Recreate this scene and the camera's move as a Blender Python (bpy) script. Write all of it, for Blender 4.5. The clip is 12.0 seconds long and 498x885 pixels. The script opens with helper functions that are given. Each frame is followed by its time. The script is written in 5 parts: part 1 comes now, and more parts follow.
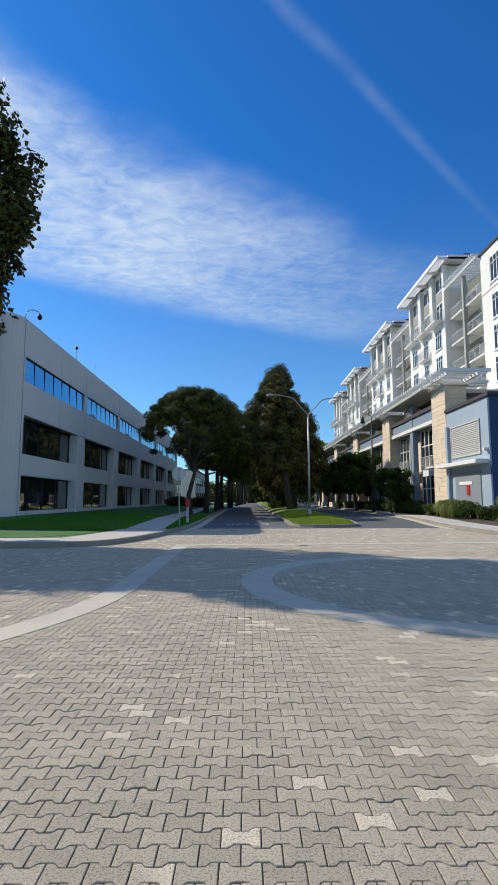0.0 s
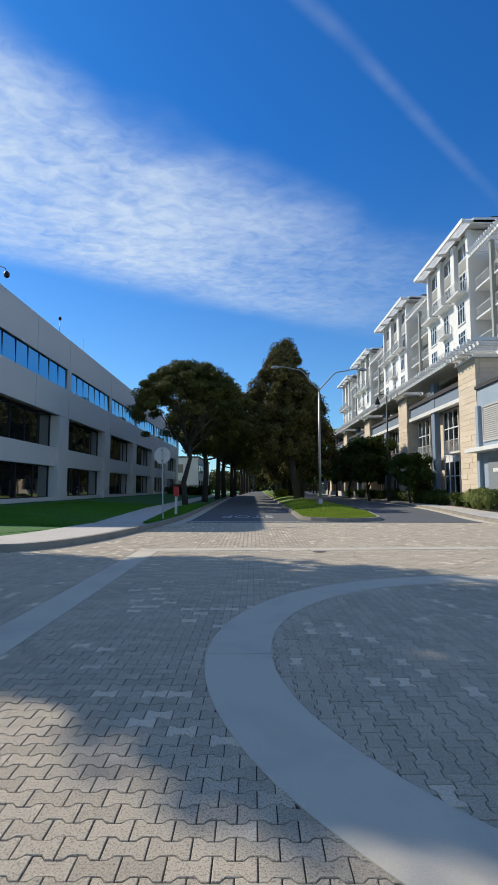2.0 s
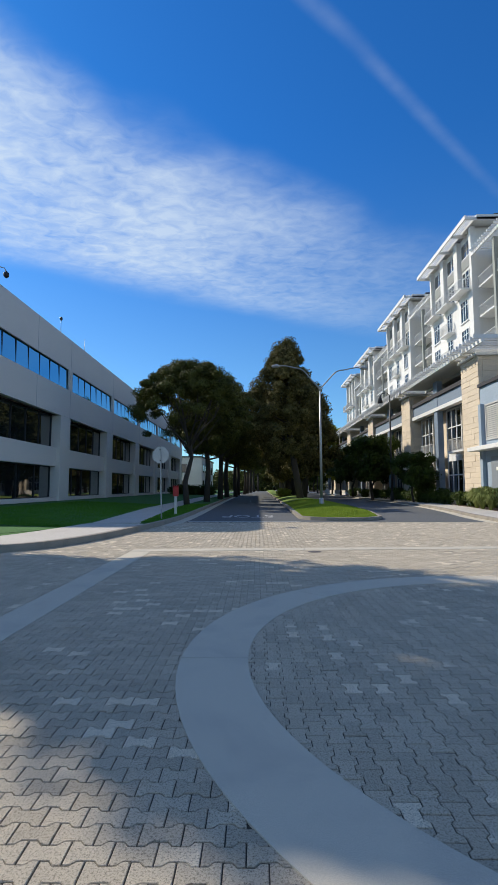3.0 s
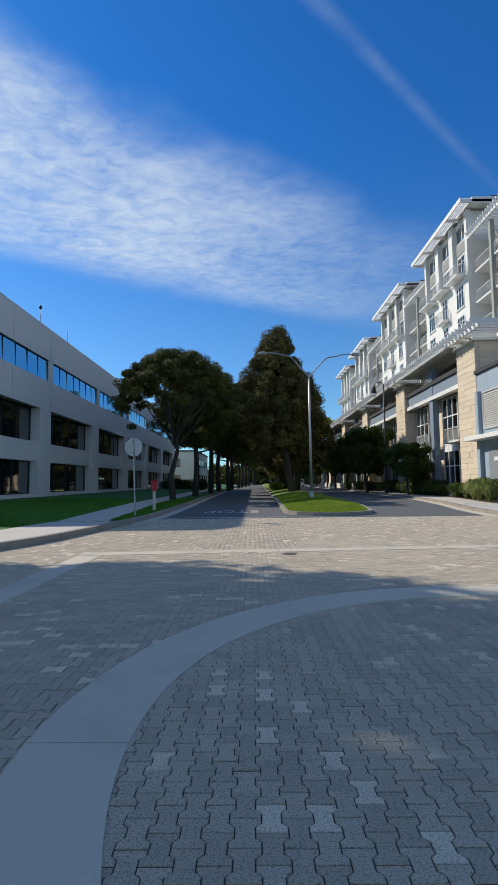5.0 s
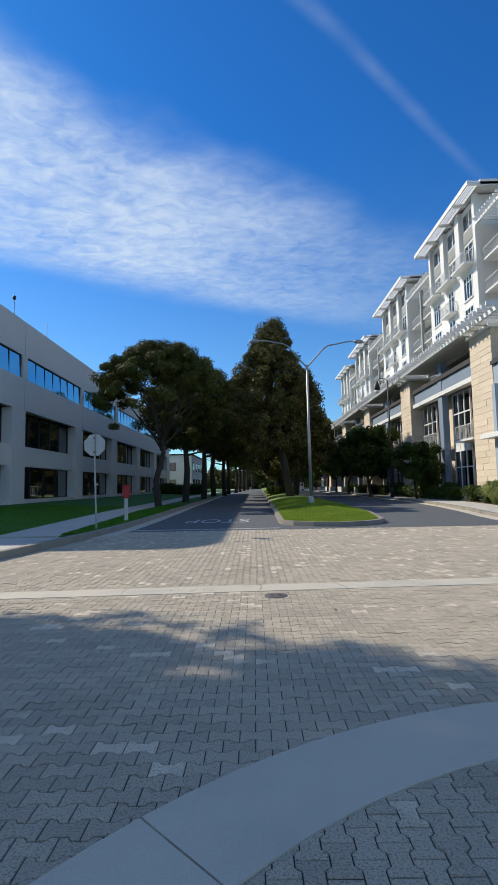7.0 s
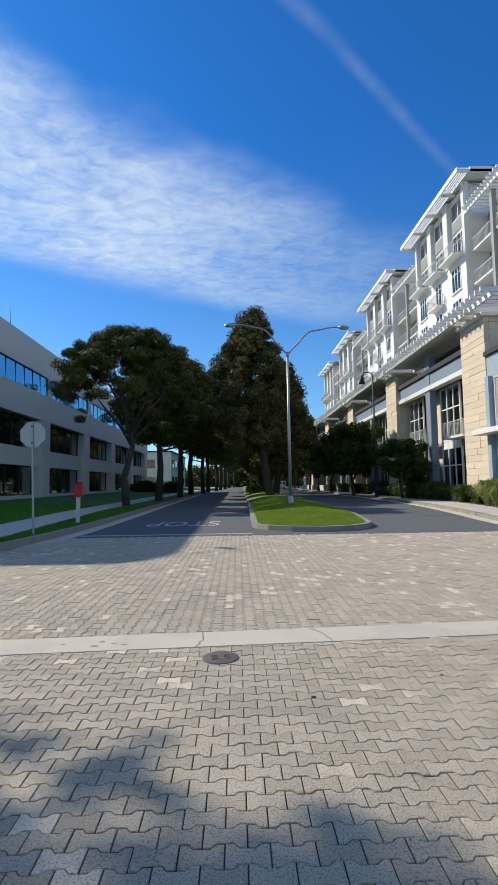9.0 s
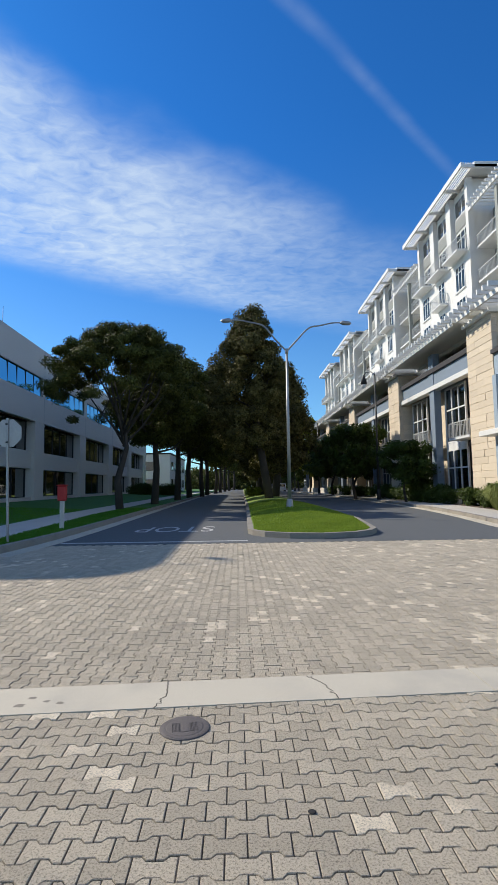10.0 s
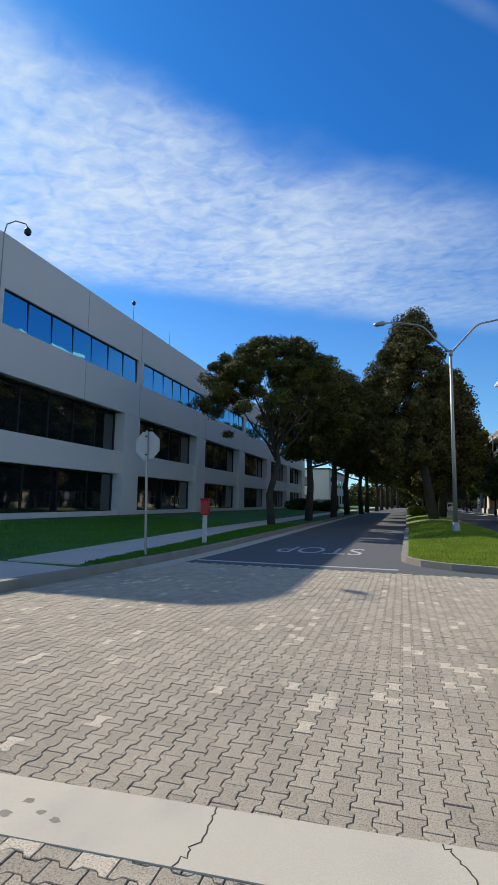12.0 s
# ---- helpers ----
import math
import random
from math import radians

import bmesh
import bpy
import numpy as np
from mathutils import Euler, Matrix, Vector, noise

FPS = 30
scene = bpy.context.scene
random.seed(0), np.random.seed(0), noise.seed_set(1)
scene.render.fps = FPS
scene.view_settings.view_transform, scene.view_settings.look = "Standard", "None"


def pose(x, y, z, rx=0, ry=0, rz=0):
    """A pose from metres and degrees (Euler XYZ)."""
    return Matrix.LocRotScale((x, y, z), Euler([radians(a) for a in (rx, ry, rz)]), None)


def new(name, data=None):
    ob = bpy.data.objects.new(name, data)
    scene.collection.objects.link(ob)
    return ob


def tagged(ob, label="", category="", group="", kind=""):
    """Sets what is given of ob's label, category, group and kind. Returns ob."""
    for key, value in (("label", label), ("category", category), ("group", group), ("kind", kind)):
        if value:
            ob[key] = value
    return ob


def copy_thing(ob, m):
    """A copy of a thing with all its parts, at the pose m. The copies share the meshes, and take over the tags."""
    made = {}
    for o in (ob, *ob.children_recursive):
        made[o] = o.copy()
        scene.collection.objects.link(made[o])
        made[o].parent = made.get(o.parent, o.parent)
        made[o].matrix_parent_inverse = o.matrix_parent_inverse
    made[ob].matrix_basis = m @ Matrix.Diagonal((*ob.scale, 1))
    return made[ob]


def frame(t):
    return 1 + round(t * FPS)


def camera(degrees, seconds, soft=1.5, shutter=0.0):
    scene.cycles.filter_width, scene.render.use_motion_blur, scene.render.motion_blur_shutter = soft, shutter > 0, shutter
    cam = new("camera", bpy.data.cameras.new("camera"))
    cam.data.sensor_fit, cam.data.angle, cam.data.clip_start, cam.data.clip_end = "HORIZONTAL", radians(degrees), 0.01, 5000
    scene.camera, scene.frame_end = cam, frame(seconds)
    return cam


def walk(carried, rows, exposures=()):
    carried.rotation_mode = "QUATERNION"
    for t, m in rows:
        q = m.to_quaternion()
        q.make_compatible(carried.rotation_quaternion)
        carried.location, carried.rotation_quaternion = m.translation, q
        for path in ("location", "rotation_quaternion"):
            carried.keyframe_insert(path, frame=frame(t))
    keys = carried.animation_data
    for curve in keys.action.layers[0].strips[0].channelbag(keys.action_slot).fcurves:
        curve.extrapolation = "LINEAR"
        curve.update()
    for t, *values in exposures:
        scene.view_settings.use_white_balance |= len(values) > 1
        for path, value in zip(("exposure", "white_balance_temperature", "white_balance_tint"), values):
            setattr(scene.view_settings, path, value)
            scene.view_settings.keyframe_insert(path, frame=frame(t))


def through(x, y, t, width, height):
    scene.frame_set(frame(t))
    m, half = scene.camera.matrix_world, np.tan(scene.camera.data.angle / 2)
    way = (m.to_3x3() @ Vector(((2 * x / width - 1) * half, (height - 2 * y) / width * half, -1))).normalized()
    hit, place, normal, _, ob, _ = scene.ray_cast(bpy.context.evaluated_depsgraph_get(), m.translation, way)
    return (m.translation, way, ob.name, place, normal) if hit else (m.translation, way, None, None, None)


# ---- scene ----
# ---- camera ----
cam = camera(52.21, 12.0, soft=0.75)
PATH = [
    (0, -1.190, -7.690, 1.500, 96.38, 0.10, -0.32),
    (0.5, -1.120, -3.450, 1.430, 97.30, -0.40, -0.42),
    (1, -1.050, -3.040, 1.530, 96.60, -0.05, -0.30),
    (1.5, -1.000, -2.900, 1.540, 95.60, -0.05, 0.00),
    (2, -0.880, -2.780, 1.460, 95.10, -0.08, 0.35),
    (2.5, -0.780, -2.780, 1.440, 94.84, -0.03, 0.72),
    (3, -0.630, -2.620, 1.450, 95.07, 0.10, 0.90),
    (5, 0.000, -1.060, 1.430, 94.38, 0.70, 0.60),
    (5.5, 0.100, -0.310, 1.430, 94.36, 0.95, 0.50),
    (6, 0.150, 0.450, 1.450, 94.66, 0.95, 0.25),
    (6.5, 0.280, 1.480, 1.430, 94.85, 1.20, 0.67),
    (8.5, 0.740, 4.250, 1.410, 94.77, 0.72, -0.53),
    (9, 0.820, 4.790, 1.420, 94.60, 0.82, -1.35),
    (9.5, 0.900, 5.330, 1.420, 94.55, 0.80, -1.75),
    (10, 1.000, 5.920, 1.430, 94.88, 0.78, -1.28),
    (10.5, 1.070, 6.500, 1.430, 95.60, 0.75, -0.17),
    (11, 1.140, 6.930, 1.440, 96.40, 0.40, 2.46),
    (11.5, 1.220, 7.200, 1.460, 96.86, -0.14, 7.65),
    (12, 1.360, 7.300, 1.480, 96.60, -0.93, 16.70),
]
walk(cam, [(t, pose(x, y, z, rx, ry, rz)) for t, x, y, z, rx, ry, rz in PATH],
     exposures=[(0.0, 0.0), (3.0, 0.0), (5.0, -0.10), (5.5, 0.0), (6.5, 0.0), (9.0, 0.06), (12.0, 0.0)])

# ---- sky and sun ----
SUN_AZ, SUN_EL = math.atan2(-15.4, 9.4), radians(36.8)      # azimuth from +y towards +x
sun_way = Vector((math.sin(SUN_AZ) * math.cos(SUN_EL), math.cos(SUN_AZ) * math.cos(SUN_EL), math.sin(SUN_EL)))
sun_data = bpy.data.lights.new("sun", "SUN")
sun_data.energy, sun_data.angle, sun_data.color = 4.7, radians(0.53), (1.0, 0.91, 0.77)
sun = new("sun", sun_data)
sun.rotation_euler = sun_way.to_track_quat("Z", "Y").to_euler()


class Nodes:
    """A short way to write node trees."""
    def __init__(self, tree, fresh=True):
        self.tree = tree
        if fresh:
            tree.nodes.clear()

    def add(self, kind, props=None, **inputs):
        n = self.tree.nodes.new(kind)
        for k, v in (props or {}).items():
            setattr(n, k, v)
        for k, v in inputs.items():
            key = int(k[1:]) if k[0] == "i" and k[1:].isdigit() else k.replace("_", " ")
            self.link(v, n.inputs[key])
        return n

    def link(self, v, socket):
        if isinstance(v, bpy.types.Node):
            v = v.outputs[0]
        if isinstance(v, bpy.types.NodeSocket):
            self.tree.links.new(v, socket)
        else:
            socket.default_value = v

    def math(self, op, a, b=0.0, c=0.0, clamp=False):
        return self.add("ShaderNodeMath", {"operation": op, "use_clamp": clamp}, i0=a, i1=b, i2=c).outputs[0]

    def mix(self, f, a, b, kind="MIX"):
        n = self.add("ShaderNodeMix", {"data_type": "RGBA", "blend_type": kind})
        self.link(f, n.inputs[0]), self.link(a, n.inputs[6]), self.link(b, n.inputs[7])
        return n.outputs[2]

    def ramp(self, v, lo, hi, a=0.0, b=1.0):
        n = self.add("ShaderNodeMapRange", {"interpolation_type": "SMOOTHSTEP"}, Value=v)
        for k, x in zip(("From Min", "From Max", "To Min", "To Max"), (lo, hi, a, b)):
            self.link(x, n.inputs[k])
        return n.outputs[0]

    def noise(self, vec, scale, detail=4.0, rough=0.55, dist=0.0):
        return self.add("ShaderNodeTexNoise", Vector=vec, Scale=scale, Detail=detail, Roughness=rough, Distortion=dist).outputs[0]


world = bpy.data.worlds.new("sky")
scene.world = world
world.use_nodes = True
n = Nodes(world.node_tree)
sky = n.add("ShaderNodeTexSky", {"sky_type": "NISHITA", "sun_disc": False, "sun_elevation": SUN_EL, "sun_rotation": SUN_AZ,
                                 "air_density": 1.0, "dust_density": 0.25, "ozone_density": 3.0})
way = n.add("ShaderNodeTexCoord").outputs["Generated"]
sep = n.add("ShaderNodeSeparateXYZ", Vector=way)
up = n.math("MAXIMUM", sep.outputs[2], 0.03)
u, v = n.math("DIVIDE", sep.outputs[0], up), n.math("DIVIDE", sep.outputs[1], up)
uv = n.add("ShaderNodeCombineXYZ", X=u, Y=v, Z=0.0)
# the bank of high thin cloud
along = n.math("ADD", n.math("SUBTRACT", v, n.math("MULTIPLY", u, 0.70)), n.math("MULTIPLY", n.math("MAXIMUM", n.math("SUBTRACT", -0.35, u), 0.0), 0.75))
wobble = n.math("MULTIPLY", n.math("SUBTRACT", n.noise(uv, 1.6, 3.0), 0.5), 0.55)
edge = n.math("ADD", along, wobble)
low_edge = n.math("ADD", n.math("SUBTRACT", v, n.math("MULTIPLY", u, 0.62)), n.math("MULTIPLY", wobble, 0.5))
bank = n.math("MULTIPLY", n.ramp(edge, 1.36, 1.82), n.ramp(low_edge, 3.0, 2.45))
bank = n.math("MULTIPLY", bank, n.ramp(u, 1.1, -0.75, 0.16, 1.0))
turned = n.add("ShaderNodeMapping", Vector=uv)
turned.inputs["Rotation"].default_value = (0, 0, radians(-30))
turned.inputs["Scale"].default_value = (1.0, 1.35, 1.0)
streak = n.noise(turned, 1.4, 7.0, 0.6, 0.3)
ripple = n.math("ADD", n.math("MULTIPLY", n.noise(turned, 13.0, 4.0, 0.55, 0.6), 0.65), n.math("MULTIPLY", n.noise(turned, 4.0, 3.0, 0.5, 0.6), 0.35))
veil = n.math("ADD", n.ramp(streak, 0.25, 0.72, 0.48, 0.92), n.math("MULTIPLY", n.math("SUBTRACT", ripple, 0.5), 1.65), clamp=True)
cloud = n.math("MULTIPLY", bank, veil, clamp=True)
# the old vapour trail
off = n.math("SUBTRACT", n.math("SUBTRACT", v, n.math("MULTIPLY", u, 0.98)), n.math("ADD", 0.85, n.math("MULTIPLY", n.math("SUBTRACT", n.noise(uv, 3.0), 0.5), 0.06)))
trail = n.math("MULTIPLY", n.ramp(n.math("ABSOLUTE", off), 0.046, 0.0, 0.0, 0.13), n.ramp(u, 0.95, 0.35, 0.25, 1.0))
trail = n.math("MULTIPLY", trail, n.ramp(n.noise(uv, 7.0, 4.0), 0.25, 0.7, 0.45, 1.0))
# thin high cloud overhead and to the south, unseen, added as neutral fill light
fill_deck = n.math("MULTIPLY", n.ramp(v, 0.40, -0.5), n.ramp(n.noise(uv, 0.9, 5.0, 0.6), 0.2, 0.7, 0.16, 0.40))
haze = n.math("MAXIMUM", n.math("MAXIMUM", cloud, fill_deck), trail)
tone = n.mix(n.ramp(sep.outputs[2], 0.10, 0.62), (0.52, 0.86, 1.12, 1), (0.16, 0.67, 1.22, 1))
tint = n.mix(1.0, sky.outputs[0], tone, "MULTIPLY")
shown = n.mix(n.math("MULTIPLY", haze, 0.77), tint, (6.0, 6.9, 7.6, 1))
back = n.add("ShaderNodeBackground", Color=shown, Strength=0.125)
out = n.add("ShaderNodeOutputWorld", Surface=back)

# ---- materials ----


def material(name, base, rough=0.8, metal=0.0, bump=0.0, scale=8.0, stain=0.0, stain_scale=0.6, vary="", spread=0.0,
             tone=None, spec=0.5, coords="Object"):
    """A painted, cast or grown surface: grain at a fine scale, stains at a large one, and a tone for each piece."""
    m = bpy.data.materials.new(name)
    m.use_nodes = True
    k = Nodes(m.node_tree)
    at = k.add("ShaderNodeTexCoord").outputs[coords]
    if coords == "Object":
        at = k.add("ShaderNodeNewGeometry").outputs["Position"]
    fine = k.noise(at, scale * 6, 5.0, 0.65)
    wide = k.noise(at, stain_scale, 4.0, 0.6, 0.3)
    b = (*base, 1)
    dark = tuple(c * 0.55 for c in base) + (1,)
    light = tuple(min(1, c * 1.18) for c in base) + (1,)
    col = k.mix(k.ramp(fine, 0.30, 0.72), tuple(c * 0.86 for c in base) + (1,), light) if bump or stain else b
    if stain:
        col = k.mix(k.math("MULTIPLY", k.ramp(wide, 0.45, 0.75), stain), col, tone + (1,) if tone else dark)
    if vary:
        r = (k.add("ShaderNodeObjectInfo").outputs["Random"] if vary == "object" else k.add("ShaderNodeNewGeometry").outputs["Random Per Island"])
        col = k.mix(1.0, col, k.add("ShaderNodeCombineColor", i0=k.ramp(r, 0, 1, 1 - spread, 1 + spread), i1=k.ramp(r, 0, 1, 1 - spread, 1 + spread), i2=k.ramp(r, 0, 1, 1 - spread * 1.05, 1 + spread * 0.9)).outputs[0], "MULTIPLY")
    p = k.add("ShaderNodeBsdfPrincipled", Base_Color=col, Roughness=rough, Metallic=metal)
    p.inputs["Specular IOR Level"].default_value = spec
    if bump:
        bp = k.add("ShaderNodeBump", Height=fine, Strength=bump, Distance=0.01)
        k.link(bp.outputs[0], p.inputs["Normal"])
    k.add("ShaderNodeOutputMaterial", Surface=p)
    return m


def paver_material(name, vary):
    m = material(name, (0.52, 0.450, 0.342), 0.9, 0, 0.8, 40, 0.35, 0.7, "", 0.0, (0.33, 0.292, 0.23), 0.3)
    k = Nodes(m.node_tree, False)
    p = next(x for x in k.tree.nodes if x.type == "BSDF_PRINCIPLED")
    col = p.inputs["Base Color"].links[0].from_socket
    r = (k.add("ShaderNodeObjectInfo").outputs["Random"] if vary == "object" else k.add("ShaderNodeNewGeometry").outputs["Random Per Island"])
    at = k.add("ShaderNodeNewGeometry").outputs["Position"]
    # lighter and darker pavers gather in loose groups
    near = k.math("ADD", r, k.math("MULTIPLY", k.math("SUBTRACT", k.noise(at, 0.7, 1.0), 0.5), 0.45))
    tone = k.math("ADD", k.ramp(r, 0.0, 0.93, 0.87, 1.05), k.ramp(near, 0.945, 0.975, 0.0, 0.40))
    pit = k.ramp(k.noise(at, 95.0, 4.0, 0.75), 0.32, 0.54, 0.42, 1.08)
    tone = k.math("MULTIPLY", tone, pit)
    col = k.mix(1.0, col, k.add("ShaderNodeCombineColor", i0=tone, i1=tone, i2=tone).outputs[0], "MULTIPLY")
    k.link(col, p.inputs["Base Color"])
    return m


def glass_material(name, tint, rough=0.03, spec=0.9, metal=0.0, coat=1.0):
    m = bpy.data.materials.new(name)
    m.use_nodes = True
    k = Nodes(m.node_tree)
    at = k.add("ShaderNodeNewGeometry").outputs["Position"]
    p = k.add("ShaderNodeBsdfPrincipled", Base_Color=(*tint, 1), Roughness=rough, Metallic=metal)
    p.inputs["Specular IOR Level"].default_value = spec
    p.inputs["Coat Weight"].default_value = coat
    p.inputs["Coat Roughness"].default_value = rough
    bp = k.add("ShaderNodeBump", Height=k.noise(at, 0.5, 1.0), Strength=0.02, Distance=0.3)
    k.link(bp.outputs[0], p.inputs["Normal"])
    k.link(bp.outputs[0], p.inputs["Coat Normal"])
    k.add("ShaderNodeOutputMaterial", Surface=p)
    return m


def leaf_material(name, a, b, rough=0.6, through=0.25):
    m = bpy.data.materials.new(name)
    m.use_nodes = True
    k = Nodes(m.node_tree)
    r = k.add("ShaderNodeNewGeometry").outputs["Random Per Island"]
    at = k.add("ShaderNodeNewGeometry").outputs["Position"]
    f = k.math("ADD", k.math("MULTIPLY", r, 0.6), k.math("MULTIPLY", k.ramp(k.noise(at, 0.9, 3.0), 0.3, 0.7), 0.4))
    col = k.mix(f, (*a, 1), (*b, 1))
    p = k.add("ShaderNodeBsdfPrincipled", Base_Color=col, Roughness=rough)
    p.inputs["Specular IOR Level"].default_value = 0.15
    t = k.add("ShaderNodeBsdfTranslucent", Color=k.mix(0.5, col, (0.12, 0.16, 0.02, 1)))
    s = k.add("ShaderNodeMixShader", i0=through, i1=p, i2=t)
    k.add("ShaderNodeOutputMaterial", Surface=s)
    return m


PAVER = paver_material("concrete_paver", "island")
PAVER_PIECE = paver_material("concrete_paver_piece", "object")
JOINT = material("joint_sand", (0.07, 0.06, 0.048), 0.95, 0, 0.6, 30, 0.3, 1.0)
BAND = material("cast_concrete", (0.535, 0.485, 0.385), 0.85, 0, 0.06, 34, 0.45, 1.3, tone=(0.34, 0.32, 0.28))
WALK = material("sidewalk_concrete", (0.50, 0.47, 0.42), 0.85, 0, 0.3, 10, 0.35, 0.8, tone=(0.36, 0.34, 0.30))
KERB = material("kerb_concrete", (0.27, 0.245, 0.205), 0.85, 0, 0.4, 10, 0.5, 1.2, tone=(0.13, 0.115, 0.095))
ASPHALT = material("asphalt", (0.098, 0.105, 0.108), 0.85, 0, 0.7, 22, 0.5, 0.35, tone=(0.11, 0.115, 0.12))
GROUND = material("bare_ground", (0.16, 0.14, 0.11), 0.95, 0, 0.6, 2, 0.5, 0.05)
SOIL = material("bark_mulch", (0.085, 0.06, 0.042), 0.95, 0, 1.0, 14, 0.5, 1.5)
LINE = material("road_paint", (0.50, 0.50, 0.49), 0.7, 0, 0.3, 14, 0.75, 4.5, tone=(0.30, 0.30, 0.30))
# turf colours carry the light: median painted sunlit, lawn and verge painted shaded
MEDIAN_BASE_LIT = material("sunlit_median_turf", (0.16, 0.235, 0.035), 0.95, 0, 0.9, 10, 0.5, 0.5, tone=(0.20, 0.26, 0.04))
LAWN_BASE_SHADED = material("shaded_lawn_turf", (0.035, 0.14, 0.016), 0.95, 0, 0.9, 10, 0.5, 0.5, tone=(0.04, 0.12, 0.02))
GRASS_LIT = leaf_material("sunlit_grass_blades", (0.17, 0.26, 0.03), (0.36, 0.46, 0.06), 0.6, 0.35)
LAWN_GRASS_SHADED = leaf_material("shaded_lawn_blades", (0.045, 0.16, 0.014), (0.11, 0.29, 0.03), 0.6, 0.3)
PLASTER = material("off_white_panel", (0.70, 0.675, 0.64), 0.75, 0, 0.15, 5, 0.25, 0.35, tone=(0.60, 0.58, 0.55))
WHITE = material("white_stucco", (0.70, 0.69, 0.655), 0.85, 0, 0.2, 8, 0.12, 0.3, tone=(0.62, 0.61, 0.58))
# stucco darkened to hold the shade of the recesses and under the eaves
SHADED_STUCCO = material("shaded_sage_stucco", (0.30, 0.315, 0.29), 0.85, 0, 0.2, 8, 0.15, 0.3)
RAIL = material("pale_grey_railing", (0.52, 0.53, 0.52), 0.5, 0, 0.05, 8, 0.1, 0.8)
CREAM = material("grey_stucco", (0.46, 0.46, 0.44), 0.85, 0, 0.2, 8, 0.15, 0.3)
TRIMW = material("white_trim", (0.74, 0.74, 0.71), 0.5, 0, 0.05, 8, 0.1, 0.8)
BLUE = material("dark_blue_stucco", (0.022, 0.062, 0.15), 0.8, 0, 0.2, 8, 0.2, 0.4)
BLUEGREY = material("light_blue_grey_stucco", (0.30, 0.375, 0.45), 0.8, 0, 0.2, 8, 0.15, 0.4)
FASCIA = material("blue_grey_panel", (0.20, 0.255, 0.32), 0.6, 0, 0.1, 8, 0.15, 0.8)
SOFFIT = material("pale_soffit", (0.80, 0.79, 0.72), 0.8, 0, 0.1, 8, 0.1, 0.8)
GREYMETAL = material("grey_painted_steel", (0.24, 0.27, 0.30), 0.5, 0, 0.05, 8, 0.15, 0.8)
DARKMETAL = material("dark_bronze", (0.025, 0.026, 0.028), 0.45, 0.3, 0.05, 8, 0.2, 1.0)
GALV = material("galvanised_steel", (0.36, 0.37, 0.37), 0.45, 0.7, 0.1, 8, 0.3, 0.8)
ROOFING = material("dark_roofing", (0.05, 0.05, 0.055), 0.9, 0, 0.4, 6, 0.3)
STONE = material("buff_sandstone", (0.64, 0.545, 0.415), 0.85, 0, 0.5, 8, 0.25, 0.9, "object", 0.06, (0.57, 0.48, 0.36))
IRON = material("cast_iron", (0.13, 0.115, 0.11), 0.7, 0.3, 0.5, 30, 0.4, 3.0)
RED = material("red_paint", (0.42, 0.02, 0.018), 0.5, 0, 0.1, 10, 0.3, 3.0)
POSTWHITE = material("weathered_white_post", (0.55, 0.53, 0.50), 0.7, 0, 0.2, 10, 0.35, 3.0)
ALU = material("bare_aluminium", (0.42, 0.42, 0.42), 0.42, 0.8, 0.1, 10, 0.3, 3.0)
BARK = material("bark", (0.055, 0.046, 0.038), 0.95, 0, 1.0, 5, 0.5, 1.5)
GLASS_DARK = glass_material("dark_window_glass", (0.010, 0.014, 0.016))
# mirror tinted with the blue of the sky that the ribbon panes reflect
GLASS_SKY = glass_material("sky_tinted_mirror_glass", (0.13, 0.42, 0.60), 0.02, 0.5, 1.0, 0.0)
GLASS_FLAT = glass_material("flat_window_glass", (0.03, 0.04, 0.042), 0.12, 0.25, 0.0, 0.15)
PINE = leaf_material("pine_needles", (0.010, 0.015, 0.005), (0.155, 0.16, 0.034), 0.65, 0.06)
CYPRESS = leaf_material("cypress_foliage", (0.014, 0.016, 0.006), (0.23, 0.195, 0.06), 0.7, 0.06)
GREEN = leaf_material("broad_leaves", (0.016, 0.034, 0.007), (0.075, 0.115, 0.020), 0.5, 0.2)
LIME = leaf_material("yellow_green_leaves", (0.14, 0.18, 0.02), (0.42, 0.42, 0.05), 0.5, 0.35)
SHRUB = leaf_material("shrub_leaves", (0.08, 0.11, 0.025), (0.27, 0.30, 0.09), 0.6, 0.2)
BLIND = material("pale_blind", (0.42, 0.43, 0.42), 0.8)
GLOBE = material("frosted_white_globe", (0.8, 0.8, 0.78), 0.4)
CARWHITE = material("white_car_paint", (0.7, 0.7, 0.7), 0.25)
TYRE = material("tyre_rubber", (0.02, 0.02, 0.02), 0.9)

# ---- mesh helpers ----


def mesh_of(verts, faces, mat, smooth=False):
    me = bpy.data.meshes.new("mesh")
    me.from_pydata([tuple(p) for p in verts], [], [tuple(f) for f in faces])
    me.materials.append(mat)
    if smooth:
        me.shade_smooth()
    me.update()
    return me


def quads_mesh(co, mat):
    """Many loose four-cornered leaves: co is an array (n, 4, 3)."""
    k = len(co)
    me = bpy.data.meshes.new("mesh")
    me.vertices.add(4 * k)
    me.vertices.foreach_set("co", np.ascontiguousarray(co, dtype=np.float32).ravel())
    me.loops.add(4 * k)
    me.loops.foreach_set("vertex_index", np.arange(4 * k, dtype=np.int32))
    me.polygons.add(k)
    me.polygons.foreach_set("loop_start", np.arange(0, 4 * k, 4, dtype=np.int32))
    me.materials.append(mat)
    me.update(calc_edges=True)
    return me


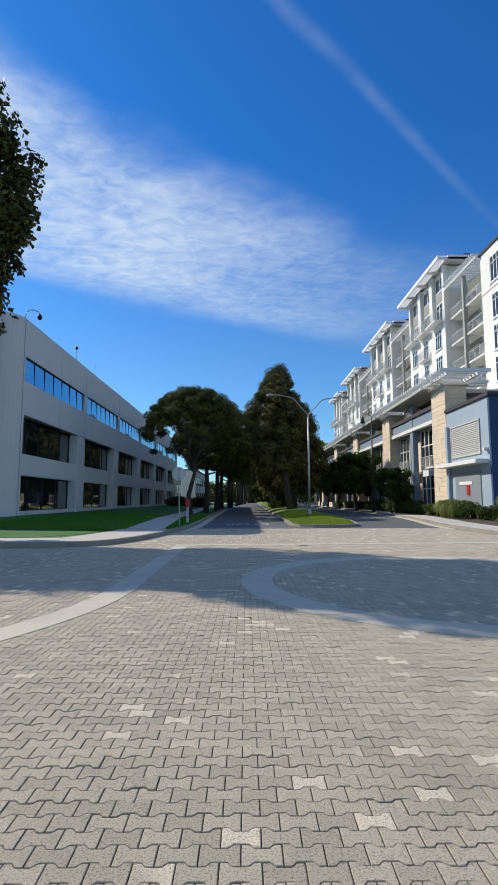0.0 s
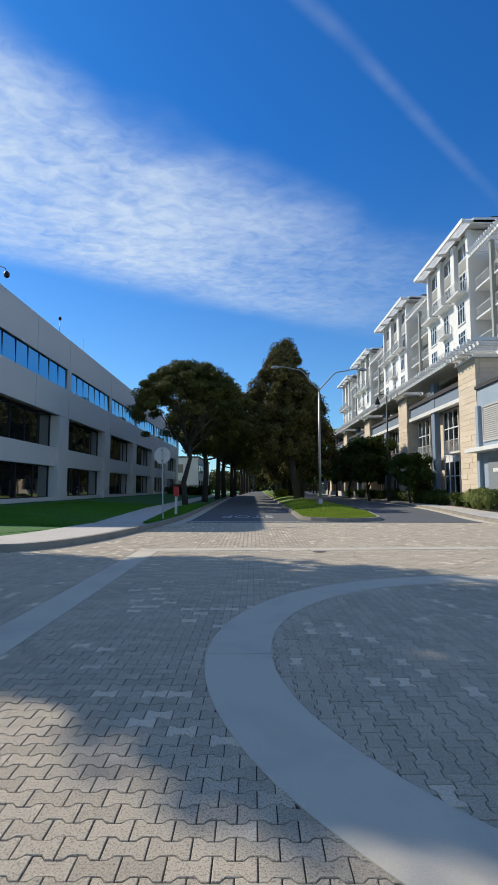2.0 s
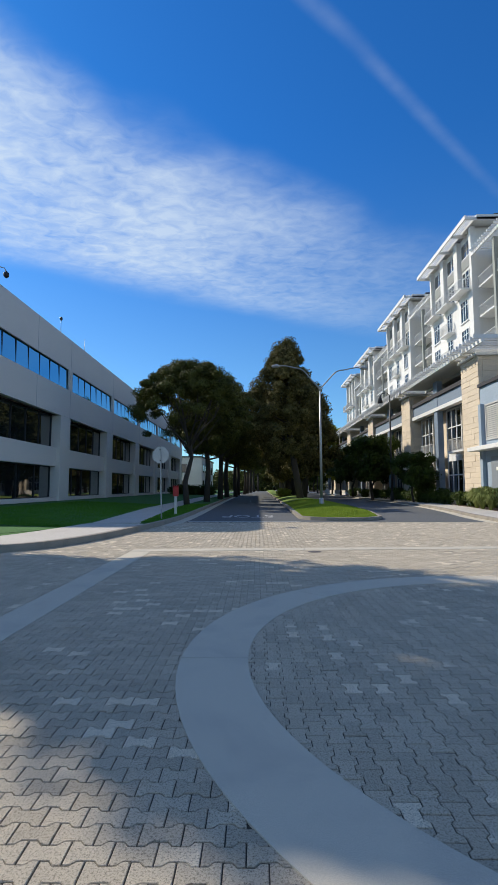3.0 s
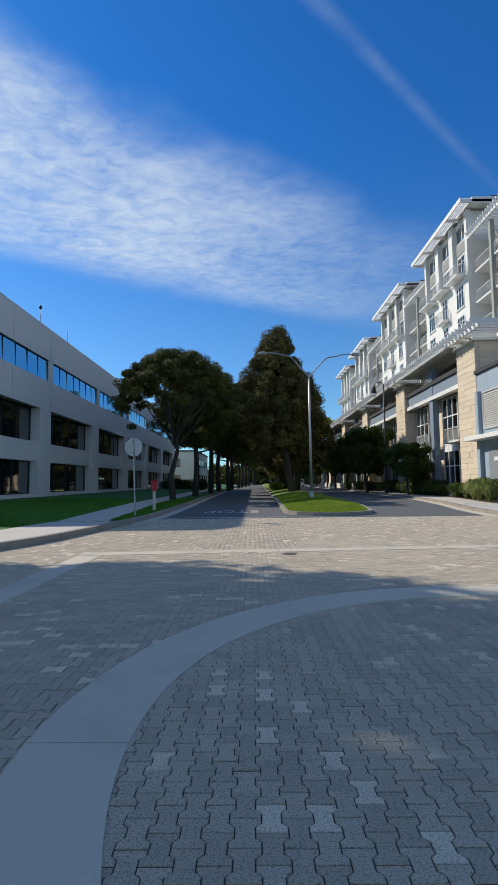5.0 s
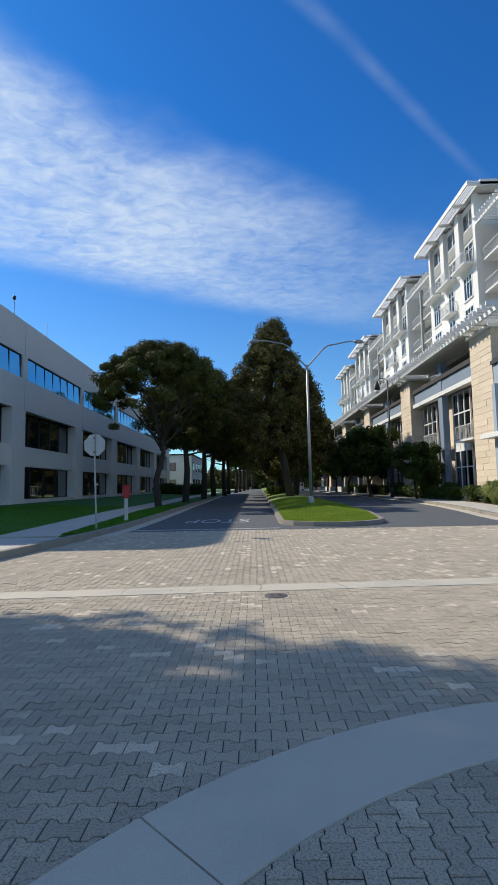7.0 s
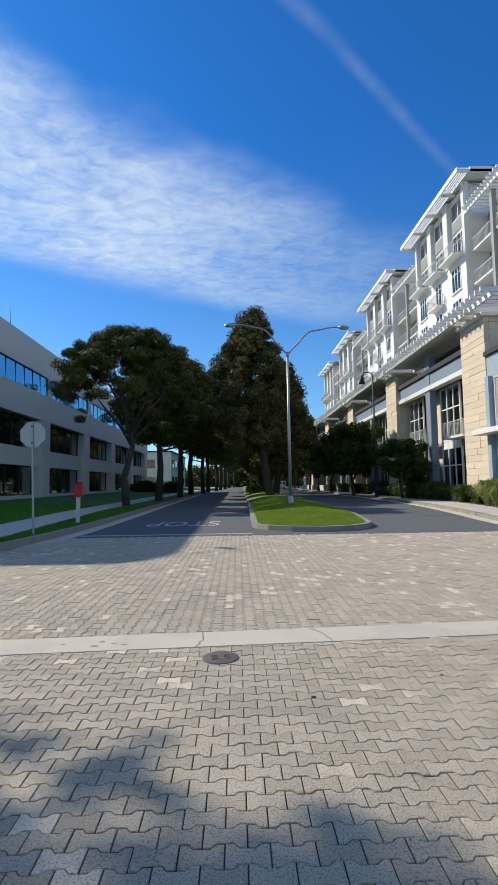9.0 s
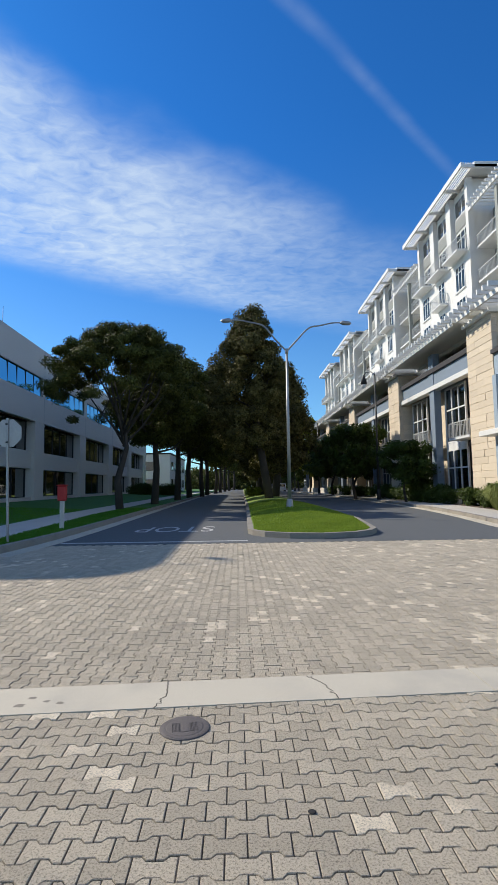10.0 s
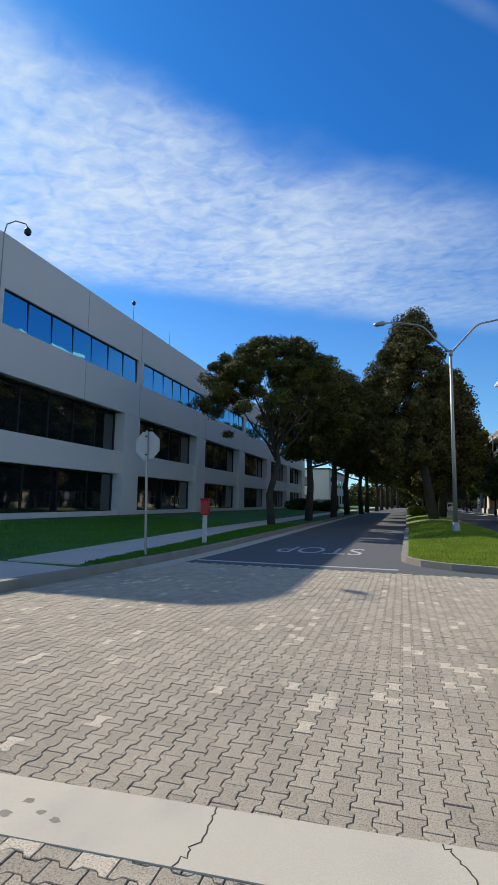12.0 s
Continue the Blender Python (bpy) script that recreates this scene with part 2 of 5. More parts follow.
def part(name, me, parent=None, label="", at=None):
    ob = new(name, me)
    if parent is not None:
        ob.parent = parent
    if at is not None:
        ob.matrix_basis = at
    if label:
        ob["label"] = label
    return ob


def thing(name, label, category, at=None, group="", kind="", me=None):
    ob = new(name, me)
    if at is not None:
        ob.matrix_basis = at
    return tagged(ob, label, category, group, kind)


def boxes(spans, mat, bevel=0.0):
    """One mesh of boxes (x0, x1, y0, y1, z0, z1), with chamfered edges where bevel is given."""
    bm = bmesh.new()
    for x0, x1, y0, y1, z0, z1 in spans:
        vs = [bm.verts.new((x, y, z)) for z in (z0, z1) for x, y in ((x0, y0), (x1, y0), (x1, y1), (x0, y1))]
        for f in ((3, 2, 1, 0), (4, 5, 6, 7), (0, 1, 5, 4), (1, 2, 6, 5), (2, 3, 7, 6), (3, 0, 4, 7)):
            bm.faces.new([vs[i] for i in f])
    if bevel:
        bmesh.ops.bevel(bm, geom=bm.edges[:], offset=bevel, segments=1, affect="EDGES")
    me = bpy.data.meshes.new("mesh")
    bm.to_mesh(me)
    bm.free()
    me.materials.append(mat)
    return me


def box(x0, x1, y0, y1, z0, z1, mat, bevel=0.0):
    return boxes([(x0, x1, y0, y1, z0, z1)], mat, bevel)


def tube(points, radii, mat, sides=8, close=True):
    """A tapered round bar along points."""
    verts, faces = [], []
    pts = [Vector(p) for p in points]
    for i, p in enumerate(pts):
        d = (pts[min(i + 1, len(pts) - 1)] - pts[max(i - 1, 0)]).normalized()
        a = d.orthogonal().normalized() if abs(d.z) > 0.9 else d.cross(Vector((0, 0, 1))).normalized()
        if abs(d.z) > 0.9:
            a = (Vector((1, 0, 0)) - d * d.x).normalized()
        b = d.cross(a)
        for s in range(sides):
            q = 2 * math.pi * s / sides
            verts.append(p + (a * math.cos(q) + b * math.sin(q)) * radii[i])
    for i in range(len(pts) - 1):
        for s in range(sides):
            s2 = (s + 1) % sides
            faces.append((i * sides + s, i * sides + s2, (i + 1) * sides + s2, (i + 1) * sides + s))
    if close:
        faces.append(tuple(range(sides))[::-1])
        faces.append(tuple(range((len(pts) - 1) * sides, len(pts) * sides)))
    return mesh_of(verts, faces, mat, True)


def strip(left, right, z0, z1, mat):
    """A slab between two lines in plan, from z0 up to z1 (numbers or one for each point)."""
    k = len(left)
    zt = z1 if isinstance(z1, (list, tuple)) else [z1] * k
    verts = []
    for i in range(k):
        verts += [(*left[i], zt[i]), (*right[i], zt[i]), (*right[i], z0), (*left[i], z0)]
    faces = []
    for i in range(k - 1):
        a, b = 4 * i, 4 * i + 4
        for j in range(4):
            faces.append((a + j, a + (j + 1) % 4, b + (j + 1) % 4, b + j))
    faces += [(3, 2, 1, 0), tuple(4 * (k - 1) + j for j in range(4))]
    me = mesh_of(verts, faces, mat)
    bm = bmesh.new()
    bm.from_mesh(me)
    bmesh.ops.recalc_face_normals(bm, faces=bm.faces[:])
    bm.to_mesh(me)
    bm.free()
    return me


def sheet(poly, z, mat):
    return mesh_of([(x, y, z) for x, y in poly], [tuple(range(len(poly)))], mat)


def curve_pts(pts, n=8):
    """A smooth line through plan points."""
    res = []
    p = [Vector(a) for a in pts]
    p = [p[0] * 2 - p[1]] + p + [p[-1] * 2 - p[-2]]
    for i in range(1, len(p) - 2):
        for s in range(n):
            t = s / n
            q = 0.5 * (2 * p[i] + (p[i + 1] - p[i - 1]) * t + (2 * p[i - 1] - 5 * p[i] + 4 * p[i + 1] - p[i + 2]) * t * t
                       + (3 * p[i] - p[i - 1] - 3 * p[i + 1] + p[i + 2]) * t ** 3)
            res.append((q.x, q.y))
    res.append((p[-2].x, p[-2].y))
    return res


def shifted(line, d):
    """A plan line moved d metres to its left."""
    res = []
    for i, a in enumerate(line):
        b0, b1 = line[max(i - 1, 0)], line[min(i + 1, len(line) - 1)]
        dx, dy = b1[0] - b0[0], b1[1] - b0[1]
        k = math.hypot(dx, dy) or 1
        res.append((a[0] - dy / k * d, a[1] + dx / k * d))
    return res


# ---- ground, roads, kerbs ----
thing("ground", "dry bare earth ground reaching to the horizon", "ground", kind="structure", me=sheet([(-2500, -2500), (2500, -2500), (2500, 2500), (-2500, 2500)], -0.12, GROUND))
thing("road", "dark grey asphalt road with worn surface", "road", kind="structure", me=sheet([(-4.7, 18.9), (13.3, 18.9), (13.3, 260), (-4.7, 260)], -0.003, ASPHALT))
thing("cross_street", "dark grey asphalt of the crossing street", "road", kind="structure", me=sheet([(-60, -60), (40, -60), (40, 18.89), (-60, 18.89)], -0.014, ASPHALT))
thing("paving_bed", "dark sand bed under the pavers", "paving", kind="structure", me=sheet([(-9.05, -12.45), (9.4, -12.45), (9.4, 18.9), (-9.05, 18.9)], -0.006, JOINT))

left_kerb = curve_pts([(-40, 8.3), (-14, 8.3), (-9.0, 8.3), (-6.4, 8.9), (-5.2, 11.0), (-4.55, 15.0), (-4.15, 19), (-4.05, 23), (-4.1, 30), (-4.2, 40), (-4.4, 80), (-4.6, 200)])
right_kerb = curve_pts([(30, 5.0), (13.5, 6.2), (10.2, 8.6), (9.35, 12), (9.3, 17), (9.75, 22), (10.8, 28), (11.7, 35), (12.3, 45), (12.6, 60), (13.0, 200)])
thing("left_kerb", "weathered grey concrete kerb along the lawn corner", "kerb", kind="structure", me=strip(shifted(left_kerb, 0.18), left_kerb, -0.1, 0.17, KERB))
thing("right_kerb", "pale concrete kerb beside the planted pavement", "kerb", kind="structure", me=strip(right_kerb, shifted(right_kerb, -0.18), -0.1, 0.15, KERB))
# gutters
thing("left_gutter", "pale concrete gutter strip beside the kerb", "gutter", kind="structure", me=strip(left_kerb[44:], shifted(left_kerb, -0.45)[44:], -0.1, 0.006, BAND))
thing("right_gutter", "pale concrete gutter strip beside the kerb", "gutter", kind="structure", me=strip(shifted(right_kerb, 0.45)[34:], right_kerb[34:], -0.1, 0.006, BAND))
# left side: corner pavement, verge, walk, lawn
corner = [p for p in shifted(left_kerb, 0.18) if p[1] < 16.5]
thing("corner_pavement", "sunlit concrete corner pavement with a ramp", "pavement", kind="structure", me=strip(shifted(corner, 2.3), corner, -0.1, 0.145, WALK))
vl = [(-5.0, 16.5), (-5.25, 20), (-6.05, 31), (-6.6, 60), (-6.8, 200)]
thing("sidewalk", "narrow concrete sidewalk between lawn and verge", "pavement", kind="structure", me=strip([(x - 1.8, y) for x, y in vl], vl, -0.1, 0.15, WALK))
thing("verge", "narrow mown grass verge beside the kerb", "grass", kind="structure", me=strip(vl, [(-4.6, 16.5), (-4.3, 20), (-4.29, 31), (-4.48, 60), (-4.78, 200)], -0.1, 0.14, LAWN_BASE_SHADED))
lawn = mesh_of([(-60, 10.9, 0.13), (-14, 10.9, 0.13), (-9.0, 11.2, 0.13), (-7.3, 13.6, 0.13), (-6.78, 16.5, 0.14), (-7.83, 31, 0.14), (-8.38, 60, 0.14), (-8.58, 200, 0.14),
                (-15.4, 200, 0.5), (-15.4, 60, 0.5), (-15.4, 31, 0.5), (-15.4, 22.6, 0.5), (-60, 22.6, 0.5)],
               [(0, 1, 11, 12), (1, 2, 3, 11), (3, 4, 11), (4, 5, 10, 11), (5, 6, 9, 10), (6, 7, 8, 9)], LAWN_BASE_SHADED)
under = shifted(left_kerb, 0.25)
thing("lawn_edge", "shaded grass behind the corner pavement", "lawn", kind="structure", me=strip([(-62, y) for x, y in under], under, -0.1, 0.118, LAWN_BASE_SHADED))
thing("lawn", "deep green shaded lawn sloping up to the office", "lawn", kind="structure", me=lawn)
# right side pavement and bed
rk = shifted(right_kerb, -0.18)
rsel = [p for p in rk if p[1] > 5.5]
thing("right_pavement", "sunlit pale concrete pavement", "pavement", kind="structure", me=strip(rsel, [(x + 1.9, y) for x, y in rsel], -0.1, 0.148, WALK))
thing("planting_bed", "dark mulch bed along the building", "bed", kind="structure", me=strip([(x + 1.9, y) for x, y in rsel], [(30, y) for x, y in rsel], -0.1, 0.17, SOIL))
# median island
nose = [(1.3, 21.4), (1.42, 20.9), (1.75, 20.3), (2.4, 19.8), (3.27, 19.55), (4.24, 19.85), (4.8, 20.4), (5.12, 21.1), (5.7, 25.8), (5.9, 38), (6.3, 100), (6.8, 200)]
rim = [(3.0, 200), (2.0, 100), (1.55, 41), (1.38, 28)] + nose


def island_x(y):
    """The left and right rim of the island."""
    return np.interp(y, [21.4, 28, 41, 100, 200], [1.3, 1.38, 1.55, 2.0, 3.0]), np.interp(y, [21.1, 25.8, 38, 100, 200], [5.12, 5.7, 5.9, 6.3, 6.8])


def island_z(x, y):
    xl, xr = island_x(y)
    return 0.13 + np.clip((y - 20.5) / 9, 0, 1) * 0.34 * np.sin(np.pi * np.clip((x - xl) / (xr - xl), 0, 1))


inner = shifted(rim, 0.17)
thing("island_kerb", "worn concrete kerb round the median nose", "kerb", kind="structure", me=strip(inner, rim, -0.1, 0.15, KERB))
mound = []
fm = []
for y in (21.6, 23.5, 26, 29, 33, 41, 60, 100, 200):
    xl, xr = island_x(y)
    for i in range(9):
        x = xl + 0.16 + (xr - xl - 0.32) * i / 8
        mound.append((x, y, island_z(x, y)))
for j in range(8):
    for i in range(8):
        a = j * 9 + i
        fm.append((a, a + 1, a + 10, a + 9))
k0 = len(mound)
tip = [(x, y, 0.13) for x, y in inner[3:] if y < 21.5]
mound += tip
fm.append(tuple(range(8, -1, -1)) + tuple(range(k0, k0 + len(tip))))
thing("median_lawn", "bright sunlit grass on the raised median", "grass", kind="structure", me=mesh_of(mound, fm, MEDIAN_BASE_LIT, True))
# painted lines on the asphalt
thing("stop_line", "worn white stop line across the lane", "road marking", kind="structure", me=box(-3.6, 1.25, 19.35, 19.5, -0.003, 0.003, LINE))
word_curve = bpy.data.curves.new("word", "FONT")
word_curve.body, word_curve.size, word_curve.align_x = "STOP", 1.0, "CENTER"
word_ob = new("word_source", word_curve)
word_mesh = bpy.data.meshes.new_from_object(word_ob.evaluated_get(bpy.context.evaluated_depsgraph_get()))
bpy.data.objects.remove(word_ob)
word_mesh.materials.clear()
word_mesh.materials.append(LINE)
span = [v.co.copy() for v in word_mesh.vertices]
wx, wy0, wy1 = max(abs(p.x) for p in span), min(p.y for p in span), max(p.y for p in span)
for v in word_mesh.vertices:
    v.co = (-1.08 - v.co.x / wx * 1.3, 24.35 - (v.co.y - wy0) / (wy1 - wy0) * 2.0, 0.002)
thing("stop_word", "worn white painted word STOP on the lane", "road marking", kind="structure", me=word_mesh)

# ---- cast concrete bands in the paving ----
CX, CY, RO, RI = 2.75, 1.85, 4.03, 3.46


def arc(r, a0, a1, k=48):
    return [(CX + r * math.cos(radians(a0 + (a1 - a0) * i / k)), CY + r * math.sin(radians(a0 + (a1 - a0) * i / k))) for i in range(k + 1)]


ring_thing = thing("ring_band", "smooth concrete ring set in the pavers", "paving band", kind="structure")
for a0 in range(0, 360, 45):
    part("slab", strip(arc(RI, a0 + 0.08, a0 + 44.92, 14), arc(RO, a0 + 0.08, a0 + 44.92, 14), -0.05, 0.006, BAND), ring_thing)
cross_band = thing("cross_band", "sunlit concrete band across the paving, cracked", "paving band", kind="structure")


def cross_y(x):
    return 9.28 + 0.062 * (x + 0.9)


for x0, x1 in ((-3.53, -1.4), (-1.394, 2.75), (2.758, 5.2), (5.206, 9.3)):
    part("slab", strip([(x0, cross_y(x0) + 0.43), (x1, cross_y(x1) + 0.43)], [(x0, cross_y(x0)), (x1, cross_y(x1))], -0.05, 0.006, BAND), cross_band)


def crack(points, parent, seed, width=0.007):
    """A thin jagged crack line lying on a slab."""
    rng = np.random.default_rng(seed)
    line = []
    for (xa, ya), (xb, yb) in zip(points, points[1:]):
        for i in range(9):
            t = i / 9
            line.append((xa + (xb - xa) * t + rng.normal() * 0.009, ya + (yb - ya) * t + rng.normal() * 0.009))
    line.append(points[-1])
    part("crack", strip(shifted(line, width / 2), shifted(line, -width / 2), 0.0055, 0.0072, JOINT), parent)


crack([(0.47, cross_y(0.47) + 0.43), (0.50, 9.58), (0.44, cross_y(0.44))], cross_band, 1)
crack([(1.50, cross_y(1.5) + 0.43), (1.60, 9.70), (1.66, cross_y(1.66))], cross_band, 2)
crack([(-0.25, -0.86), (0.0, -0.88), (0.2, -0.76), (0.44, -0.74)], ring_thing, 3)
STAIN = material("oil_stain", (0.23, 0.205, 0.165), 0.8, 0, 0.06, 34, 0.3, 6.0)
rng_s = np.random.default_rng(6)
for x, y, r in ((-0.42, 9.56, 0.035), (-0.30, 9.50, 0.028), (-0.20, 9.47, 0.03), (-0.46, 9.44, 0.04), (-0.75, 9.50, 0.025)):
    rim_s = [(x + r * rng_s.uniform(0.6, 1.2) * math.cos(a * 0.57), y + 0.7 * r * rng_s.uniform(0.6, 1.2) * math.sin(a * 0.57), 0.0066) for a in range(11)]
    part("stain", mesh_of(rim_s, [tuple(range(11))], STAIN), cross_band, "dark oil stain")
side_band = thing("side_band", "shaded concrete band along the crossing", "paving band", kind="structure")


def side_x(y):
    return -3.06 - (0.08 * (1.0 - y) ** 2 if y < 1.0 else 0.0)


for y0, y1 in ((-6, -4.2), (-4.2, -2.6), (-2.6, -0.8), (-0.8, 1.6), (1.6, 5.4), (5.4, 9.1)):
    ys = [y0 + 0.01 + (y1 - y0 - 0.01) * i / 8 for i in range(9)]
    line = [(side_x(y), y) for y in ys]
    part("slab", strip(shifted(line, 0.46), line, -0.05, 0.006, BAND), side_band)

# ---- frames ----


def lattice(u_bars, v_bars, d0, d1, mat, normal="x"):
    """One connected frame: bars across u and v with open holes between, d0 to d1 thick along its normal."""
    cu = sorted({round(q, 4) for b in u_bars for q in b})
    cv = sorted({round(q, 4) for b in v_bars for q in b})
    inside = lambda q, bars: any(a < q < b for a, b in bars)
    solid = {(i, j) for i in range(len(cu) - 1) for j in range(len(cv) - 1)
             if inside((cu[i] + cu[i + 1]) / 2, u_bars) or inside((cv[j] + cv[j + 1]) / 2, v_bars)}
    put = (lambda u, v, d: (d, u, v)) if normal == "x" else (lambda u, v, d: (u, d, v))
    index, verts, faces = {}, [], []

    def vert(i, j, k):
        if (i, j, k) not in index:
            index[(i, j, k)] = len(verts)
            verts.append(put(cu[i], cv[j], d1 if k else d0))
        return index[(i, j, k)]

    for i, j in solid:
        faces.append([vert(i, j, 0), vert(i, j + 1, 0), vert(i + 1, j + 1, 0), vert(i + 1, j, 0)])
        faces.append([vert(i, j, 1), vert(i + 1, j, 1), vert(i + 1, j + 1, 1), vert(i, j + 1, 1)])
        for (di, dj), (a, b) in (((-1, 0), ((i, j), (i, j + 1))), ((1, 0), ((i + 1, j + 1), (i + 1, j))), ((0, -1), ((i + 1, j), (i, j))), ((0, 1), ((i, j + 1), (i + 1, j + 1)))):
            if (i + di, j + dj) not in solid:
                faces.append([vert(*a, 0), vert(*a, 1), vert(*b, 1), vert(*b, 0)])
    if normal != "x":
        faces = [f[::-1] for f in faces]
    return mesh_of(verts, faces, mat)


def bars(a, b, n, w):
    """n + 1 even bars of width w from a to b."""
    return [(a + (b - a - w) * i / n, a + (b - a - w) * i / n + w) for i in range(n + 1)]


# ---- office building ----
office = thing("office_building", "three-storey off-white panel office with ribbon windows", "building")
FX, SY = -15.4, 19.8                 # street face and south face
RC = 1.3                             # rounded corner
BY = [31.0 + 9.33 * i for i in range(6)]
NEND = BY[-1] + 0.2


def face_run(z0, z1, out=0.0, x_end=-48.0, y_end=NEND, thick=0.35):
    """A wall band round the rounded south-east corner."""
    outer = [(FX + out, y_end), (FX + out, SY + RC)]
    for i in range(1, 9):
        a = math.pi / 2 * i / 8
        outer.append((FX - RC + (RC + out) * math.cos(a), SY + RC - (RC + out) * math.sin(a)))
    outer.append((x_end, SY - out))
    return strip(shifted(outer, -thick), outer, z0, z1, PLASTER)


part("wall", face_run(6.6, 8.7), office)
part("wall", face_run(10.25, 12.6), office)
part("wall", face_run(2.9, 4.25, -0.28), office)
part("wall", face_run(0.45, 0.7, -0.2), office)
part("wall", box(-48, FX - 1.6, SY + 1.3, NEND - 0.3, 0.3, 12.3, PLASTER), office)
part("roof", box(-47.9, FX - 0.2, SY + 0.3, NEND - 0.1, 12.3, 12.4, ROOFING), office)
part("wall", box(-48, FX, NEND, NEND + 0.3, 0.3, 12.6, PLASTER), office)
# corner pier, round
cp = []
for i in range(9):
    a = math.pi / 2 * i / 8
    cp.append((FX - RC + RC * math.cos(a), SY + RC - RC * math.sin(a)))
for z0, z1 in ((0.3, 6.6), (8.7, 10.25)):
    part("corner_pier", strip(shifted(cp, -0.9), cp, z0, z1, PLASTER), office)
part("corner_pier", box(FX - 1.0, FX, SY + RC, 21.15, 0.3, 6.6, PLASTER), office)
for y in BY:
    part("column", box(FX - 0.9, FX, y - 1.55, y, 0.3, 6.6, PLASTER, 0.03), office)
    part("mullion_wall", box(FX - 0.5, FX - 0.002, y - 0.45, y + 0.15, 8.7, 10.25, PLASTER), office)
for x in (-26.5, -36.0):
    part("column", box(x - 1.5, x, SY, SY + 0.9, 0.3, 6.6, PLASTER, 0.03), office)
part("column", box(-17.4, -16.7, SY + 0.001, SY + 0.9, 0.3, 6.6, PLASTER), office)
part("mullion_wall", box(-17.1, -16.7, SY + 0.002, SY + 0.5, 8.7, 10.25, PLASTER), office)


def panes_y(name, x, y0, y1, z0, z1, n, glass, frame_mat, w=0.06, proud=0.03, lean=0.0):
    """A window along y on plane x: frame bars with panes behind."""
    win = part(name, lattice(bars(y0, y1, n, w), bars(z0, z1, 1, w), x - 0.06, x + proud, frame_mat), office)
    for i in range(n):
        a, b = y0 + (y1 - y0 - w) * i / n + w, y0 + (y1 - y0 - w) * (i + 1) / n
        tilt = random.uniform(-0.008, 0.008)
        part("pane", mesh_of([(x - 0.03 + tilt + lean, a, z0 + w), (x - 0.03 + lean, b, z0 + w), (x - 0.03 - tilt - lean, b, z1 - w), (x - 0.03 - lean, a, z1 - w)], [(0, 1, 2, 3)], glass), win)
    return win


starts = [21.15] + BY[:-1]
for i, y0 in enumerate(starts):
    y1 = BY[i] - 1.55
    panes_y("window", FX - 0.75, y0, y1, 0.7, 2.9, 4, GLASS_DARK, DARKMETAL)
    panes_y("window", FX - 0.75, y0, y1, 4.25, 6.6, 5, GLASS_DARK, DARKMETAL)
    # dark plate behind the panes stands in for the unlit rooms
    part("dark_backing", box(FX - 1.4, FX - 1.2, y0 - 0.1, y1 + 0.1, 0.5, 6.7, DARKMETAL), office)
    r0, r1 = (21.05 if i == 0 else BY[i - 1] + 0.15), BY[i] - 0.45
    panes_y("ribbon_window", FX - 0.10, r0, r1, 8.7, 10.25, 7, GLASS_SKY, DARKMETAL, 0.04, -0.005, 0.022)
    # pale blinds behind some upper panes
for y0, y1 in ((21.9, 24.3), (26.9, 28.9)):
    part("blind", box(FX - 0.95, FX - 0.92, y0, y1, 5.0, 6.5, BLIND), office)


def panes_x(name, y, x0, x1, z0, z1, n, glass, frame_mat, parent, w=0.06):
    win = part(name, lattice(bars(x0, x1, n, w), bars(z0, z1, 1, w), y - 0.03, y + 0.06, frame_mat, "y"), parent)
    for i in range(n):
        a, b = x0 + (x1 - x0 - w) * i / n + w, x0 + (x1 - x0 - w) * (i + 1) / n
        part("pane", mesh_of([(a, y + 0.03, z0 + w), (b, y + 0.03, z0 + w), (b, y + 0.03, z1 - w), (a, y + 0.03, z1 - w)], [(0, 1, 2, 3)], glass), win)


for x0, x1 in ((-26.5, -17.4), (-36.0, -28.0), (-47.9, -37.5)):
    panes_x("window", SY + 0.6, x0, x1, 0.7, 2.9, 4, GLASS_DARK, DARKMETAL, office)
    panes_x("window", SY + 0.6, x0, x1, 4.25, 6.6, 5, GLASS_DARK, DARKMETAL, office)
    panes_x("ribbon_window", SY + 0.1, x0, x1 + (0.3 if x0 > -30 else 0), 8.7, 10.25, 6, GLASS_DARK, DARKMETAL, office, 0.05)
# panel joints
for y in (26.0, 30.82, 40.2, 49.5, 58.8):
    part("panel_joint", box(FX - 0.01, FX + 0.004, y, y + 0.03, 6.6, 8.7, GREYMETAL), office)
    part("panel_joint", box(FX - 0.01, FX + 0.004, y, y + 0.03, 10.25, 12.6, GREYMETAL), office)
part("panel_joint", boxes([(FX - 0.01, FX + 0.004, 20.88, 20.91, 0.5, 12.6)], GREYMETAL), office)
for x in (-16.72,):
    part("panel_joint", boxes([(x, x + 0.03, SY - 0.004, SY + 0.01, 0.5, 12.6)], GREYMETAL), office)


office.location, office.scale = (-0.36, -2.274, 0), (1, 1.304, 1.068)


def antenna(x, y, z, h, ball):
    t = thing("roof_antenna", "thin roof antenna with a small round head", "antenna", pose(x, y, z), "roof antennas")
    part("mast", tube([(0, 0, 0), (0, 0, h)], [0.035, 0.02], GALV, 6), t)
    part("foot", boxes([(-0.12, 0.12, -0.12, 0.12, 0, 0.1)], GALV, 0.01), t)
    if ball:
        part("head", tube([(0, 0, h - 0.35), (0, 0, h - 0.25), (0, 0, h - 0.1), (0, 0, h)], [0.03, 0.13, 0.13, 0.03], DARKMETAL, 8), t)


